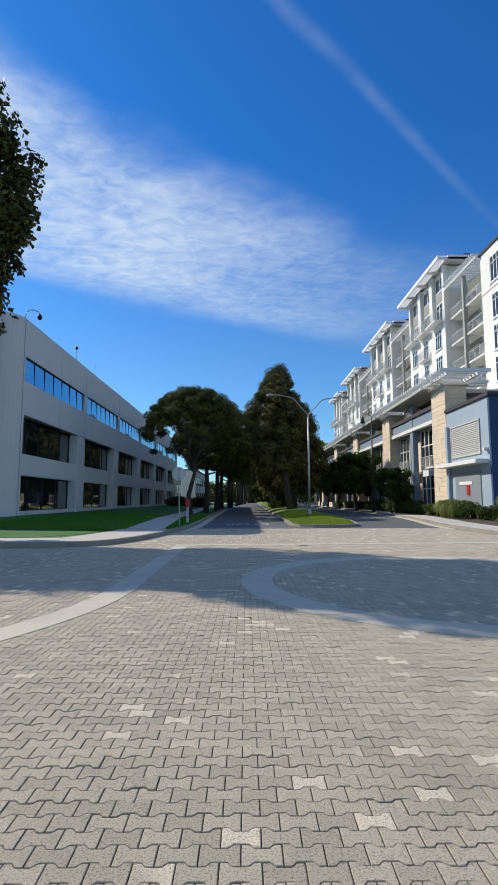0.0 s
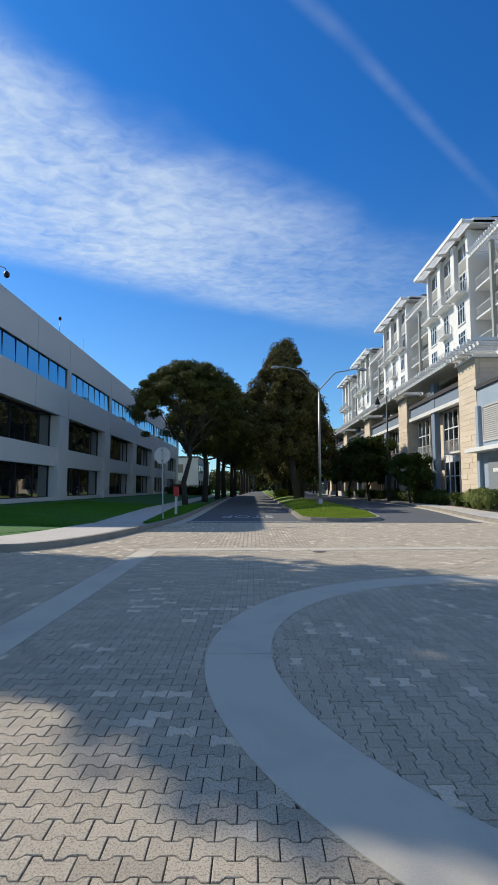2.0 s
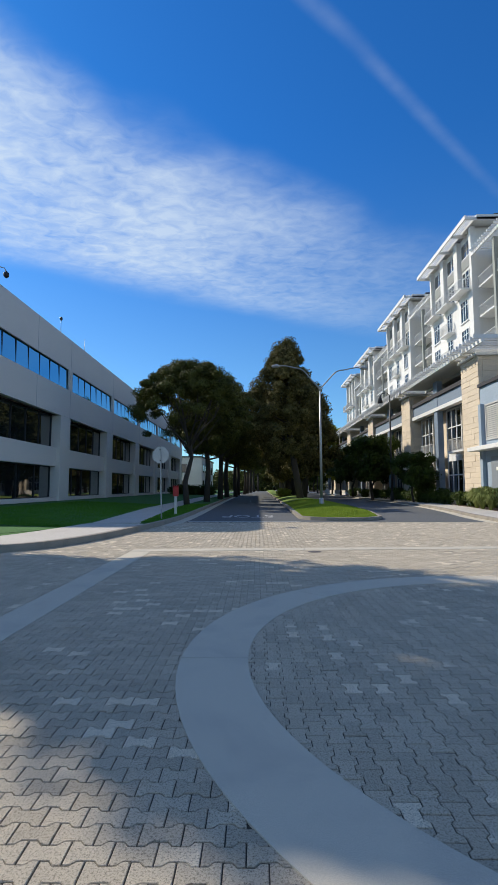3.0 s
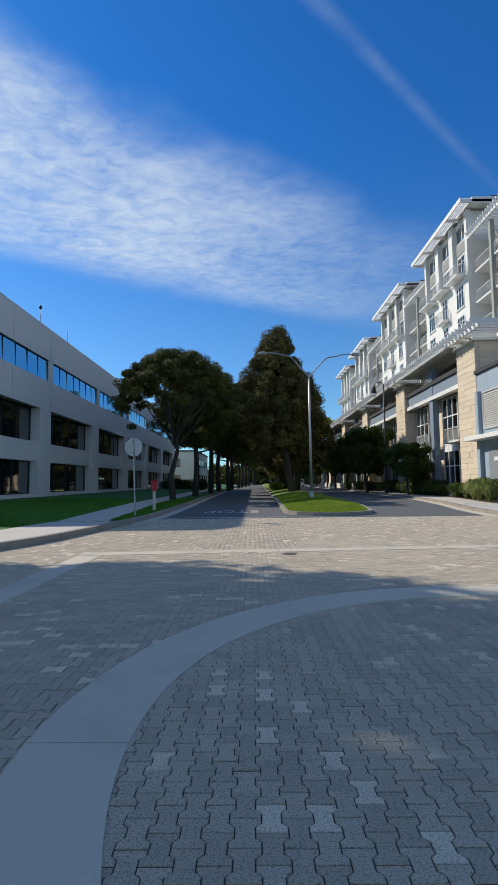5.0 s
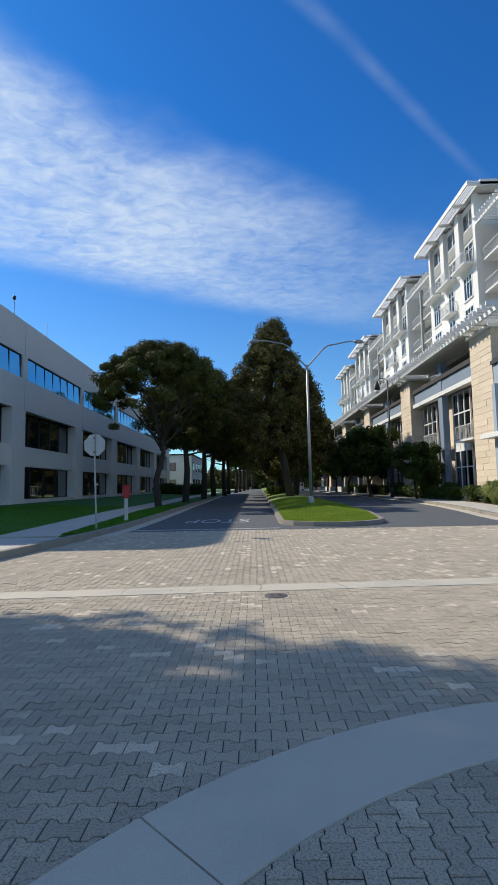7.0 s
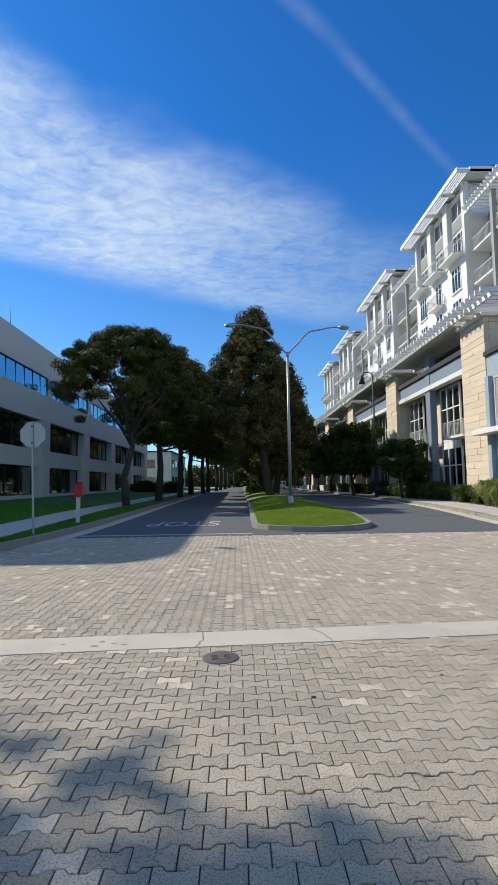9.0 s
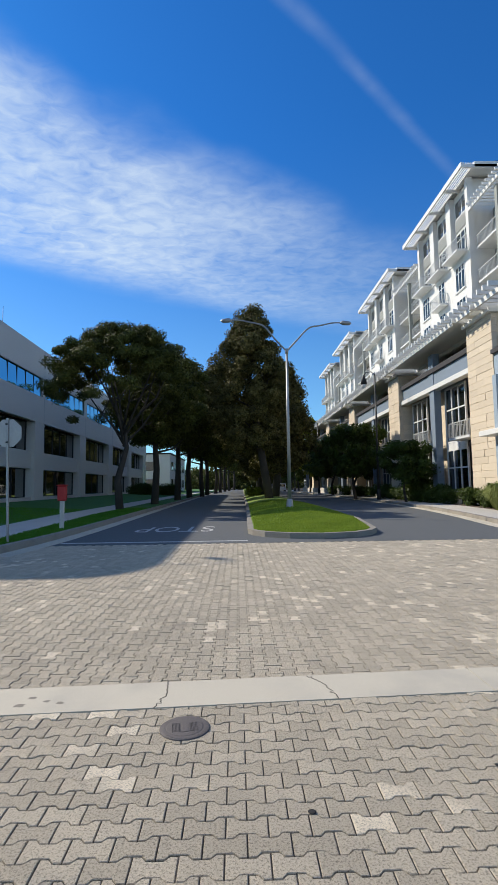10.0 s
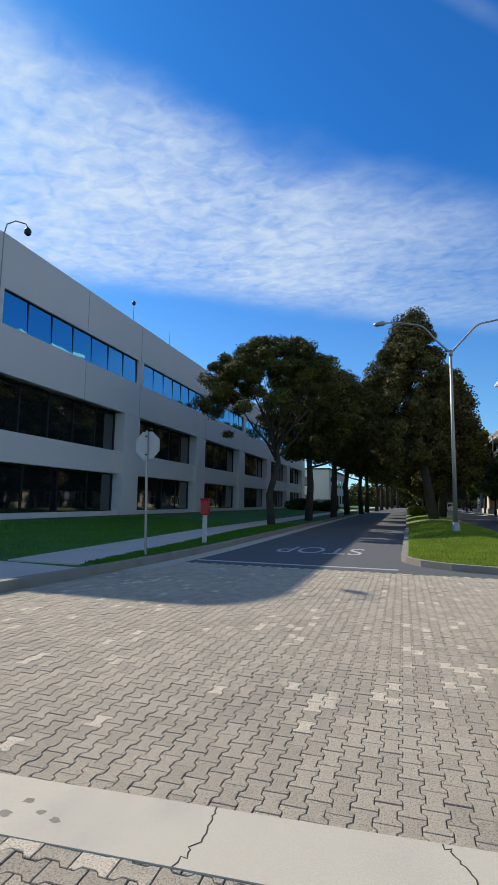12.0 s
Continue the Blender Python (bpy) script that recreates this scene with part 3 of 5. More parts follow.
antenna(-17.1, 38.9, 13.24, 2.6, True)
antenna(-17.2, 45.1, 13.24, 2.5, False)
camera_arm = thing("security_camera", "small dome security camera on a curved arm", "camera", pose(-15.9, 25.1, 13.43))
part("arm", tube([(0, 0, 0), (0.05, 0.1, 0.55), (0.3, 0.35, 0.8), (0.6, 0.65, 0.78), (0.68, 0.72, 0.6)], [0.03] * 5, GALV, 6), camera_arm)
part("dome", tube([(0.68, 0.72, 0.62), (0.68, 0.72, 0.5), (0.68, 0.72, 0.32), (0.68, 0.72, 0.22)], [0.05, 0.16, 0.16, 0.06], DARKMETAL, 10), camera_arm)

# the white building further along
far_office = thing("far_white_building", "low white building behind the far trees", "building", pose(0, 24, 0))
part("wall", box(-34, -13.5, 92, 122, 0, 8.5, WHITE), far_office)
part("roof", box(-34.2, -13.3, 91.8, 122.2, 8.5, 8.8, ROOFING), far_office)
for j in range(5):
    for z in (1.2, 5.0):
        w = part("window", lattice(bars(94 + 5.5 * j, 97 + 5.5 * j, 2, 0.1), bars(z, z + 2.0, 1, 0.1), -13.49, -13.44, DARKMETAL), far_office)
        part("pane", box(-13.51, -13.47, 94 + 5.5 * j, 97 + 5.5 * j, z + 0.1, z + 1.9, GLASS_DARK), w)
for x in (-30, -25, -20):
    for z in (1.2, 5.0):
        w = part("window", boxes([(x, x + 3, 91.94, 91.99, z, z + 0.1)], DARKMETAL), far_office)
        part("pane", box(x, x + 3, 91.95, 91.985, z + 0.1, z + 1.9, GLASS_DARK), w)

# ---- apartment building ----
flats = thing("apartment_building", "white stucco apartment block over a sandstone podium", "building")
PX = 15.3                                            # face of the piers
TX = 21.5                                            # face of the towers


def flat_window(x, y0, y1, z0, z1, cols=2):
    """A white-framed window set in a wall that faces -x; the frame holds its panes."""
    w = 0.09
    zt = z1 - (z1 - z0) * 0.28
    win = part("window", lattice(bars(y0, y1, cols, w), bars(z0, z1, 1, w) + [(zt, zt + 0.06)], x - 0.05, x + 0.05, TRIMW), flats)
    part("sill", box(x - 0.14, x + 0.02, y0 - 0.08, y1 + 0.08, z0 - 0.12, z0 - 0.002, TRIMW, 0.015), win)
    part("pane", box(x - 0.012, x - 0.004, y0 + w, y1 - w, z0 + w, z1 - w, GLASS_FLAT), win)


def balcony(x, y0, y1, z, depth=0.8, parent=None, solid=True):
    """A small balcony on a wall facing -x."""
    parent = parent or flats
    b = part("balcony", box(x - depth, x - 0.004, y0, y1, z - 0.15, z, TRIMW, 0.02), parent)
    k = max(4, int((y1 - y0) / 0.2))
    part("railing", lattice(bars(y0, y1, k, 0.022), [(z + 0.002, z + 0.05), (z + 1.0, z + 1.05)], x - depth, x - depth + 0.03, RAIL), b)
    for y in (y0, y1 - 0.04):
        part("railing", lattice(bars(x - depth + 0.041, x - 0.005, 5, 0.022), [(z + 0.002, z + 0.05), (z + 1.0, z + 1.05)], y, y + 0.03, RAIL, "y"), b)


def slatted_eave(x0, x1, y0, y1, z, rise=0.7):
    """A shed eave with open slats along its outer edge."""
    e = part("eave", boxes([(x0 + 1.2, x1, y0, y1, z + 0.25, z + 0.5), (x0, x0 + 0.16, y0, y1, z, z + 0.42), (x0 + 1.2, x1, y0, y0 + 0.15, z, z + 0.25)], TRIMW), flats)
    k = int((y1 - y0) / 3.4)
    for i in range(k + 1):
        yy = y0 + (y1 - y0 - 0.18) * i / max(1, k)
        part("bracket", box(x0 + 0.16, x1 - 1.0, yy, yy + 0.18, z - 0.05, z + 0.25, TRIMW), e)
    for i in range(5):
        xx = x0 + 0.24 + 0.2 * i
        part("slat", box(xx, xx + 0.06, y0, y1, z + 0.26, z + 0.38, TRIMW), e)
    return e


def tower(y0, y1, ztop, near=False, cols=3, x=TX):
    """A tower over the podium: bays of windows, the top floor recessed between pilasters under a slatted eave."""
    zb = ztop - 28.0
    pitch = (y1 - y0) / cols
    if near:
        part("wall", box(x, x + 14, y0, y1, 10.8, ztop, WHITE), flats)
        for yc, door in ((y1 - 2.9, False), (y0 + 2.7, True)):
            flat_window(x, yc - 0.95, yc + 0.95, 21.7, 24.2, 3)
            for yr in (yc - 1.25, yc + 1.05):
                part("reveal", box(x - 0.06, x - 0.003, yr, yr + 0.2, 21.4, 24.5, TRIMW), flats)
            for z in (12.2, 15.2, 18.2):
                flat_window(x, yc - 0.9, yc + 0.9, z, z + 2.35, 3)
                if door:
                    balcony(x, yc - 1.5, yc + 1.4, z - 0.2)
        part("parapet", box(x - 0.12, x + 14.1, y0 - 0.1, y1 + 0.1, ztop, ztop + 0.25, ROOFING), flats)
        part("string_course", box(x - 0.08, x - 0.003, y0, y1, 21.15, 21.3, TRIMW), flats)
        return
    part("wall", box(x, x + 14, y0, y1, 10.8, 21.5 + zb, WHITE), flats)
    part("upper_wall", box(x + 0.45, x + 14, y0 + 0.3, y1 - 0.3, 21.5 + zb, ztop, WHITE), flats)
    for c in range(cols + 1):
        yp = y0 + pitch * c
        part("pilaster", box(x, x + 0.5, max(y0, yp - 0.5), min(y1, yp + 0.5), 21.5 + zb, ztop - 0.02, WHITE), flats)
    part("string_course", box(x - 0.07, x - 0.003, y0, y1, 21.3 + zb, 21.5 + zb, TRIMW), flats)
    for c in range(cols):
        yc = y0 + pitch * (c + 0.5)
        w = pitch / 2 - 0.75
        middle = c == cols // 2
        for z in (12.4, 15.4, 18.5):
            ww = 0.75 if middle else 0.95
            flat_window(x, yc - ww, yc + ww, z + zb, z + zb + 2.3, 2 if middle else 3)
            if middle and z < 18.4 or middle and z > 18.4:
                balcony(x, yc - 1.25, yc + 1.25, z + zb - 0.2)
        flat_window(x + 0.45, yc - w, yc + w, 21.7 + zb, 24.2 + zb, 3)
        balcony(x + 0.2, yc - w - 0.35, yc + w + 0.35, 21.55 + zb, 1.2)
        # panel and slats in greyer stucco: the eave's shade is in their colour
        panel = part("louvre_panel", box(x + 0.38, x + 0.447, yc - w, yc + w, 24.4 + zb, 25.6 + zb, SHADED_STUCCO), flats)
        for k in range(5):
            part("slat", box(x + 0.34, x + 0.379, yc - w, yc + w, 24.5 + zb + 0.22 * k, 24.6 + zb + 0.22 * k, CREAM), panel)
        clear = part("clerestory", boxes([(x + 0.40, x + 0.449, yc - w, yc + w, 25.65 + zb, 25.75 + zb), (x + 0.40, x + 0.449, yc - 0.05, yc + 0.05, 25.75 + zb, 27.3 + zb)], TRIMW), flats)
        part("pane", box(x + 0.43, x + 0.446, yc - w, yc + w, 25.75 + zb, 27.3 + zb, GLASS_DARK), clear)
    slatted_eave(x - 1.1, x + 6, y0 - 1.4, y1 + 1.6, ztop)
    part("roof", box(x + 2.2, x + 14, y0 - 0.8, y1 + 0.8, ztop + 0.55, ztop + 0.95, ROOFING), flats)


def recess(y0, y1, ztop, x=23.7):
    part("wall", box(x, x + 12, y0, y1, 10.8, ztop, SHADED_STUCCO), flats)
    m = (y0 + y1) / 2
    part("column", box(x - 1.9, x - 1.5, m - 0.2, m + 0.2, 10.8, ztop - 0.3, SHADED_STUCCO), flats)
    z = 12.6
    while z + 2.4 < ztop:
        for a, b in ((y0 + 0.25, m - 0.25), (m + 0.25, y1 - 0.25)):
            balcony(x, a, b, z - 0.05, 1.7)
            w = part("balcony_door", lattice(bars(a + 0.4, b - 0.4, 2, 0.08), bars(z, z + 2.3, 1, 0.08), x - 0.05, x - 0.003, TRIMW), flats)
            part("pane", box(x - 0.02, x - 0.01, a + 0.5, b - 0.4, z + 0.07, z + 2.2, GLASS_DARK), w)
        z += 3.08
    top = part("roof_pergola", box(x - 2.2, x - 2.05, y0, y1, ztop - 0.2, ztop + 0.1, TRIMW), flats)
    for i in range(int((y1 - y0) / 0.5)):
        part("slat", box(x - 2.6, x + 0.3, y0 + 0.2 + 0.5 * i, y0 + 0.3 + 0.5 * i, ztop + 0.1, ztop + 0.3, TRIMW), top)


tower(29.7, 40.0, 25.2, near=True, cols=2, x=21.9)
recess(40.0, 48.2, 25.4)
tower(48.2, 60.6, 28.4)
recess(60.6, 69.4, 25.8)
tower(69.4, 82.4, 28.4)
recess(82.4, 92.2, 25.0)
tower(92.2, 104.4, 27.2)
recess(104.4, 110.8, 23.6)
tower(110.8, 121.4, 26.3)
above = set(flats.children)
part("wall", box(20.5, 34, 24.8, 125, 0.1, 11.6, CREAM), flats)
part("terrace", box(17.0, 20.5, 33, 125, 10.9, 11.2, CREAM), flats)

# podium: sandstone piers laid in courses, steel posts, fascia, storefronts
PIERS = [(32.2, 35.4), (49.2, 52.3), (66.6, 69.8), (84.0, 87.0), (101.5, 104.5)]
for n_p, (y0, y1) in enumerate(PIERS):
    pier = part("pier", box(PX + 0.06, PX + 1.7, y0 + 0.06, y1 - 0.06, 0.1, 11.4, STONE), flats, "buff sandstone pier")
    part("cap", box(PX - 0.2, PX + 1.95, y0 - 0.18, y1 + 0.18, 11.4, 11.65, TRIMW, 0.02), pier)
    part("cross_beam", box(14.63, 19.4, (y0 + y1) / 2 - 0.3, (y0 + y1) / 2 + 0.3, 11.652, 11.95, SOFFIT, 0.02), pier)
    if n_p < 3:
        z = 0.15
        while z < 11.3:
            h = 0.42
            split = y0 + (y1 - y0) * random.choice((0.35, 0.5, 0.65))
            for a, b in ((y0, split - 0.008), (split + 0.008, y1)):
                part("stone", box(PX + random.uniform(-0.012, 0.012), PX + 0.3, a, b, z, min(z + h, 11.4) - 0.007, STONE, 0.01), pier)
            part("stone", box(PX + 0.31, PX + 1.75, y0 - 0.004 * random.random(), y0 + 0.2, z, min(z + h, 11.4) - 0.007, STONE, 0.01), pier)
            z += h
    else:
        part("facing", box(PX, PX + 1.75, y0, y1, 0.2, 11.4, STONE), pier)
ends = [(35.4, 49.2), (52.3, 66.6), (69.8, 84.0), (87.0, 101.5), (104.5, 125.0)]
for n_b, (y0, y1) in enumerate(ends):
    mid = (y0 + y1) / 2
    part("steel_post", box(PX + 0.3, PX + 0.8, mid - 0.45, mid + 0.45, 0.1, 11.5, FASCIA, 0.02), flats, "blue-grey steel post")
    part("fascia", box(PX + 0.35, PX + 0.7, y0, y1, 9.0, 10.0, FASCIA), flats)
    part("fascia_trim", box(PX + 0.2, PX + 0.75, y0, y1, 8.65, 8.995, TRIMW), flats)
    part("fascia_cap", box(PX + 0.2, PX + 0.9, y0, y1, 10.0, 10.35, ROOFING), flats)
    for a, b in ((y0 + 0.4, mid - 0.6), (mid + 0.6, y1 - 0.4)):
        s = a + 0.42 * (b - a)
        w = part("storefront_window", lattice(bars(s, b, 3, 0.11), [(0.5, 0.65), (2.6, 2.7), (3.9, 4.02), (4.5, 4.62), (6.9, 7.0), (8.5, 8.64)], 16.3, 16.42, TRIMW), flats)
        part("pane", box(16.35, 16.37, s, b, 0.6, 8.6, GLASS_DARK), w)
        part("spandrel", box(16.32, 16.41, s, b, 4.02, 4.5, TRIMW), w)
        part("wall", box(16.6, 17.12, a - 0.4, s - 0.003, 0.1, 8.65, STONE), flats)
        balcony(16.3, a - 0.2, s + 0.5, 4.6, 1.0)
    part("wall", box(17.2, 20.5, y0, y1, 0.1, 10.9, CREAM), flats)
part("podium_wall", box(19.2, 19.4, 35.6, 125, 10.91, 11.95, SOFFIT), flats)
pergola = part("pergola", boxes([(14.5, 14.62, 29.5, 118, 11.66, 11.95), (16.9, 17.05, 29.5, 118, 11.66, 11.94)], TRIMW), flats, "white slatted pergola")
for y0, y1 in ((35.6, 49.0), (52.5, 66.4), (70.0, 83.8), (87.2, 101.3), (104.7, 118.0)):
    part("soffit", box(14.63, 19.4, y0, y1, 11.951, 12.15, SOFFIT), pergola)
slat = box(-0.75, 0.55, 0, 0.13, 0, 0.28, TRIMW)
wide_slat = box(-0.75, 3.2, 0, 0.13, 0, 0.28, TRIMW)
for i in range(142):
    y = 29.6 + 0.62 * i
    over_pier = any(a - 0.3 < y < b + 0.3 for a, b in PIERS)
    part("slat", wide_slat if over_pier or y < 35 else slat, pergola, at=pose(14.75, y, 11.952))
for y0, y1 in PIERS:
    part("beam", box(14.3, 19.0, y1 - 0.5, y1 - 0.2, 11.652, 11.94, TRIMW), pergola)
    part("beam", box(14.3, 19.0, y0 + 0.2, y0 + 0.5, 11.652, 11.94, TRIMW), pergola)

# the podium sits nearer the street, with lower and narrower bays
settle = Matrix.Translation((-0.5, 2.18, 0)) @ Matrix.Diagonal((1, 0.94, 0.932, 1))
for ob in flats.children:
    if ob not in above:
        ob.matrix_basis = settle @ ob.matrix_basis

# blue service block at the corner
garage = thing("service_block", "blue stucco service block with louvred openings", "building", settle)
part("wall", box(PX, 27, 24.7, 32.1, 0.1, 8.9, BLUEGREY), garage)
part("wall", box(PX - 0.02, 27, 24.45, 24.7, 0.1, 8.9, BLUE), garage)
part("roof", box(PX - 0.15, 27.1, 24.3, 32.15, 8.9, 9.15, ROOFING), garage)


def louvre(name, x, y0, y1, z0, z1, along="y", n=14, mat=GREYMETAL):
    if along == "y":
        f = part(name, boxes([(x - 0.08, x, y0, y1, z0, z0 + 0.12), (x - 0.08, x, y0, y1, z1 - 0.12, z1), (x - 0.079, x, y0, y0 + 0.12, z0 + 0.12, z1 - 0.12), (x - 0.079, x, y1 - 0.12, y1, z0 + 0.12, z1 - 0.12)], mat), garage)
        for i in range(n):
            z = z0 + 0.14 + (z1 - z0 - 0.3) * i / n
            part("slat", mesh_of([(x - 0.065, y0 + 0.12, z), (x - 0.065, y1 - 0.12, z), (x - 0.012, y1 - 0.12, z + 0.14), (x - 0.012, y0 + 0.12, z + 0.14),
                                  (x - 0.065, y0 + 0.12, z + 0.03), (x - 0.065, y1 - 0.12, z + 0.03)], [(0, 1, 2, 3), (4, 5, 1, 0), (4, 3, 2, 5)], mat), f)
    else:
        f = part(name, boxes([(y0, y1, x - 0.08, x, z0, z0 + 0.12), (y0, y1, x - 0.08, x, z1 - 0.12, z1), (y0, y0 + 0.12, x - 0.079, x, z0 + 0.12, z1 - 0.12), (y1 - 0.12, y1, x - 0.079, x, z0 + 0.12, z1 - 0.12)], mat), garage)
        for i in range(n):
            z = z0 + 0.14 + (z1 - z0 - 0.3) * i / n
            part("slat", box(y0 + 0.12, y1 - 0.12, x - 0.06, x - 0.02, z, z + 0.08, mat), f)


louvre("louvre_panel", PX - 0.01, 26.0, 31.2, 4.9, 7.5, "y", 16, CREAM)
part("ledge", box(PX - 0.9, PX - 0.003, 24.9, 32.4, 4.15, 4.45, TRIMW, 0.02), garage)
part("bay_post", box(PX - 0.25, PX - 0.003, 31.5, 31.9, 0.2, 7.6, BLUEGREY), garage)
part("service_door", box(PX - 0.06, PX - 0.004, 26.2, 30.6, 0.2, 3.7, GREYMETAL), garage, "grey roller door")
sign_bar = part("door_sign", box(PX - 0.10, PX - 0.065, 27.6, 29.8, 2.7, 2.95, TRIMW), garage)
part("sign_mark", box(PX - 0.115, PX - 0.101, 28.0, 28.5, 1.9, 2.7, RED), garage)
part("wall_lamp", box(PX - 0.3, PX - 0.022, 24.9, 25.15, 5.0, 5.25, TRIMW, 0.03), garage)
louvre("louvre_panel", 24.44, 17.6, 21.5, 4.9, 7.3, "x", 12, GREYMETAL)
louvre("louvre_panel", 24.44, 17.6, 21.5, 0.8, 3.2, "x", 12, GREYMETAL)

# ---- street lamps, signs, posts ----
post = thing("street_lamp", "tall galvanised street lamp with two curved arms", "street lamp", pose(3.35, 29.0, 0.36) @ Matrix.Diagonal((0.70, 0.75, 0.757, 1)))
part("pole", tube([(0, 0, 0), (0, 0, 5), (0, 0, 9.55)], [0.13, 0.10, 0.075], GALV, 12), post)
part("base", tube([(0, 0, 0), (0, 0, 0.12), (0, 0, 0.55), (0, 0, 0.6)], [0.24, 0.24, 0.19, 0.12], GALV, 12), post)
part("collar", tube([(0, 0, 9.45), (0, 0, 9.75)], [0.11, 0.11], GALV, 10), post)
for s, rise in ((-1, 1.82), (1, 1.62)):
    flat_pts = curve_pts([(s * 0.0, 9.6), (s * 0.75, 10.35), (s * 1.5, 10.35 + (rise - 0.6) * 0.68), (s * 2.3, 9.75 + rise - 0.16), (s * 3.1, 9.75 + rise - 0.01), (s * 3.75, 9.75 + rise)], 5)
    arm = part("arm", tube([(a, 0, b) for a, b in flat_pts], [0.06 - 0.02 * i / len(flat_pts) for i in range(len(flat_pts))], GALV, 8), post)
    part("lamp_head", tube([(s * 3.6, 0, 9.74 + rise), (s * 3.8, 0, 9.74 + rise), (s * 4.2, 0, 9.71 + rise), (s * 4.35, 0, 9.70 + rise)], [0.06, 0.15, 0.13, 0.04], GALV, 8), arm)


def pole_lamp(x, y, h=10.2):
    t = thing("pedestrian_lamp", "dark bronze lamp post with a hanging lantern", "street lamp", pose(x, y, 0.15), "lamp posts along the pavement")
    part("pole", tube([(0, 0, 0), (0, 0, h * 0.5), (0, 0, h)], [0.11, 0.08, 0.06], DARKMETAL, 8), t)
    part("base", tube([(0, 0, 0), (0, 0, 0.7), (0, 0, 0.9)], [0.2, 0.17, 0.1], DARKMETAL, 8), t)
    a = part("arm", tube([(0, 0, h - 0.5), (0, 0, h), (-0.3, 0, h + 0.25), (-0.75, 0, h + 0.2), (-0.95, 0, h - 0.1)], [0.05, 0.05, 0.045, 0.04, 0.04], DARKMETAL, 6), t)
    part("lantern", tube([(-0.95, 0, h - 0.05), (-0.95, 0, h - 0.2), (-0.95, 0, h - 0.75), (-0.95, 0, h - 0.85)], [0.08, 0.13, 0.28, 0.2], DARKMETAL, 10), a)
    part("globe", tube([(-0.95, 0, h - 0.84), (-0.95, 0, h - 0.9), (-0.95, 0, h - 1.08), (-0.95, 0, h - 1.16)], [0.19, 0.22, 0.17, 0.05], GLOBE, 10), a)


for x, y in ((12.7, 48.0), (13.2, 82.0), (13.4, 116.0)):
    pole_lamp(x, y, 10.5)

stop = thing("stop_sign", "octagonal stop sign seen from its bare metal back", "sign", pose(-4.58, 18.48, 0.13, 0, -1.7, -4))
part("pole", boxes([(-0.025, 0.025, 0.0, 0.05, 0, 3.05)], GALV, 0.006), stop)
octo = [(0.37 * math.cos(radians(22.5 + 45 * i)), 0.37 * math.sin(radians(22.5 + 45 * i))) for i in range(8)]
plate = part("plate", mesh_of([(x, 0.052, 2.68 + z) for x, z in octo] + [(x, 0.058, 2.68 + z) for x, z in octo],
                              [tuple(range(8)), tuple(range(15, 7, -1))] + [(i, 8 + i, 8 + (i + 1) % 8, (i + 1) % 8) for i in range(8)], ALU), stop, "bare aluminium back")
for z in (2.45, 2.9):
    part("bolt", box(-0.03, 0.03, -0.012, -0.001, z - 0.02, z + 0.02, DARKMETAL), plate)
red_post = thing("marker_post", "white timber post with a red box on top", "post", pose(-4.63, 22.45, 0.13))
part("shaft", boxes([(-0.06, 0.06, -0.06, 0.06, 0, 1.05)], POSTWHITE, 0.01), red_post)
part("box", boxes([(-0.13, 0.13, -0.11, 0.11, 0.9, 1.38)], RED, 0.03), red_post, "weathered red box")
part("lid", boxes([(-0.15, 0.15, -0.13, 0.13, 1.381, 1.42)], RED, 0.015), red_post)

low_wall = thing("low_wall", "low concrete planter wall in front of the shops", "wall", kind="structure", me=box(14.3, 14.55, 36.5, 110, 0.1, 0.95, WALK, 0.02))


def car(at, paint, label):
    """A plain small van: body, glass and wheels."""
    c = thing("parked_van", label, "van", at, "parked vehicles")
    side = [(-2.2, 0.35), (2.2, 0.35), (2.25, 0.9), (1.5, 1.05), (0.9, 1.85), (-2.1, 1.9), (-2.25, 1.2)]
    k = len(side)
    me = mesh_of([(-0.9, y, z) for y, z in side] + [(0.9, y, z) for y, z in side],
                 [tuple(range(k)), tuple(range(2 * k - 1, k - 1, -1))] + [(i, k + i, k + (i + 1) % k, (i + 1) % k) for i in range(k)], paint)
    bm = bmesh.new()
    bm.from_mesh(me)
    bmesh.ops.recalc_face_normals(bm, faces=bm.faces[:])
    bmesh.ops.bevel(bm, geom=bm.edges[:], offset=0.06, segments=2, affect="EDGES")
    bm.to_mesh(me)
    bm.free()
    part("body", me, c)
    part("rear_window", box(-0.7, 0.7, -2.24, -2.19, 1.15, 1.7, GLASS_DARK), c)
    part("windscreen", mesh_of([(-0.75, 1.48, 1.1), (0.75, 1.48, 1.1), (0.7, 0.97, 1.8), (-0.7, 0.97, 1.8)], [(0, 1, 2, 3)], GLASS_DARK), c)
    for sx in (-0.62, 0.62):
        part("tail_light", box(sx - 0.12, sx + 0.12, -2.30, -2.24, 0.95, 1.15, RED), c)
        for sy in (-1.4, 1.4):
            part("wheel", tube([(sx * 1.25 - 0.1, sy, 0.33), (sx * 1.25 + 0.1, sy, 0.33)], [0.33, 0.33], TYRE, 16), c)


car(pose(11.3, 126, 0), CARWHITE, "white van parked far along the kerb")
car(pose(11.4, 150, 0, 0, 0, 180), ALU, "grey van parked far along the kerb")

# ---- trees and shrubs ----


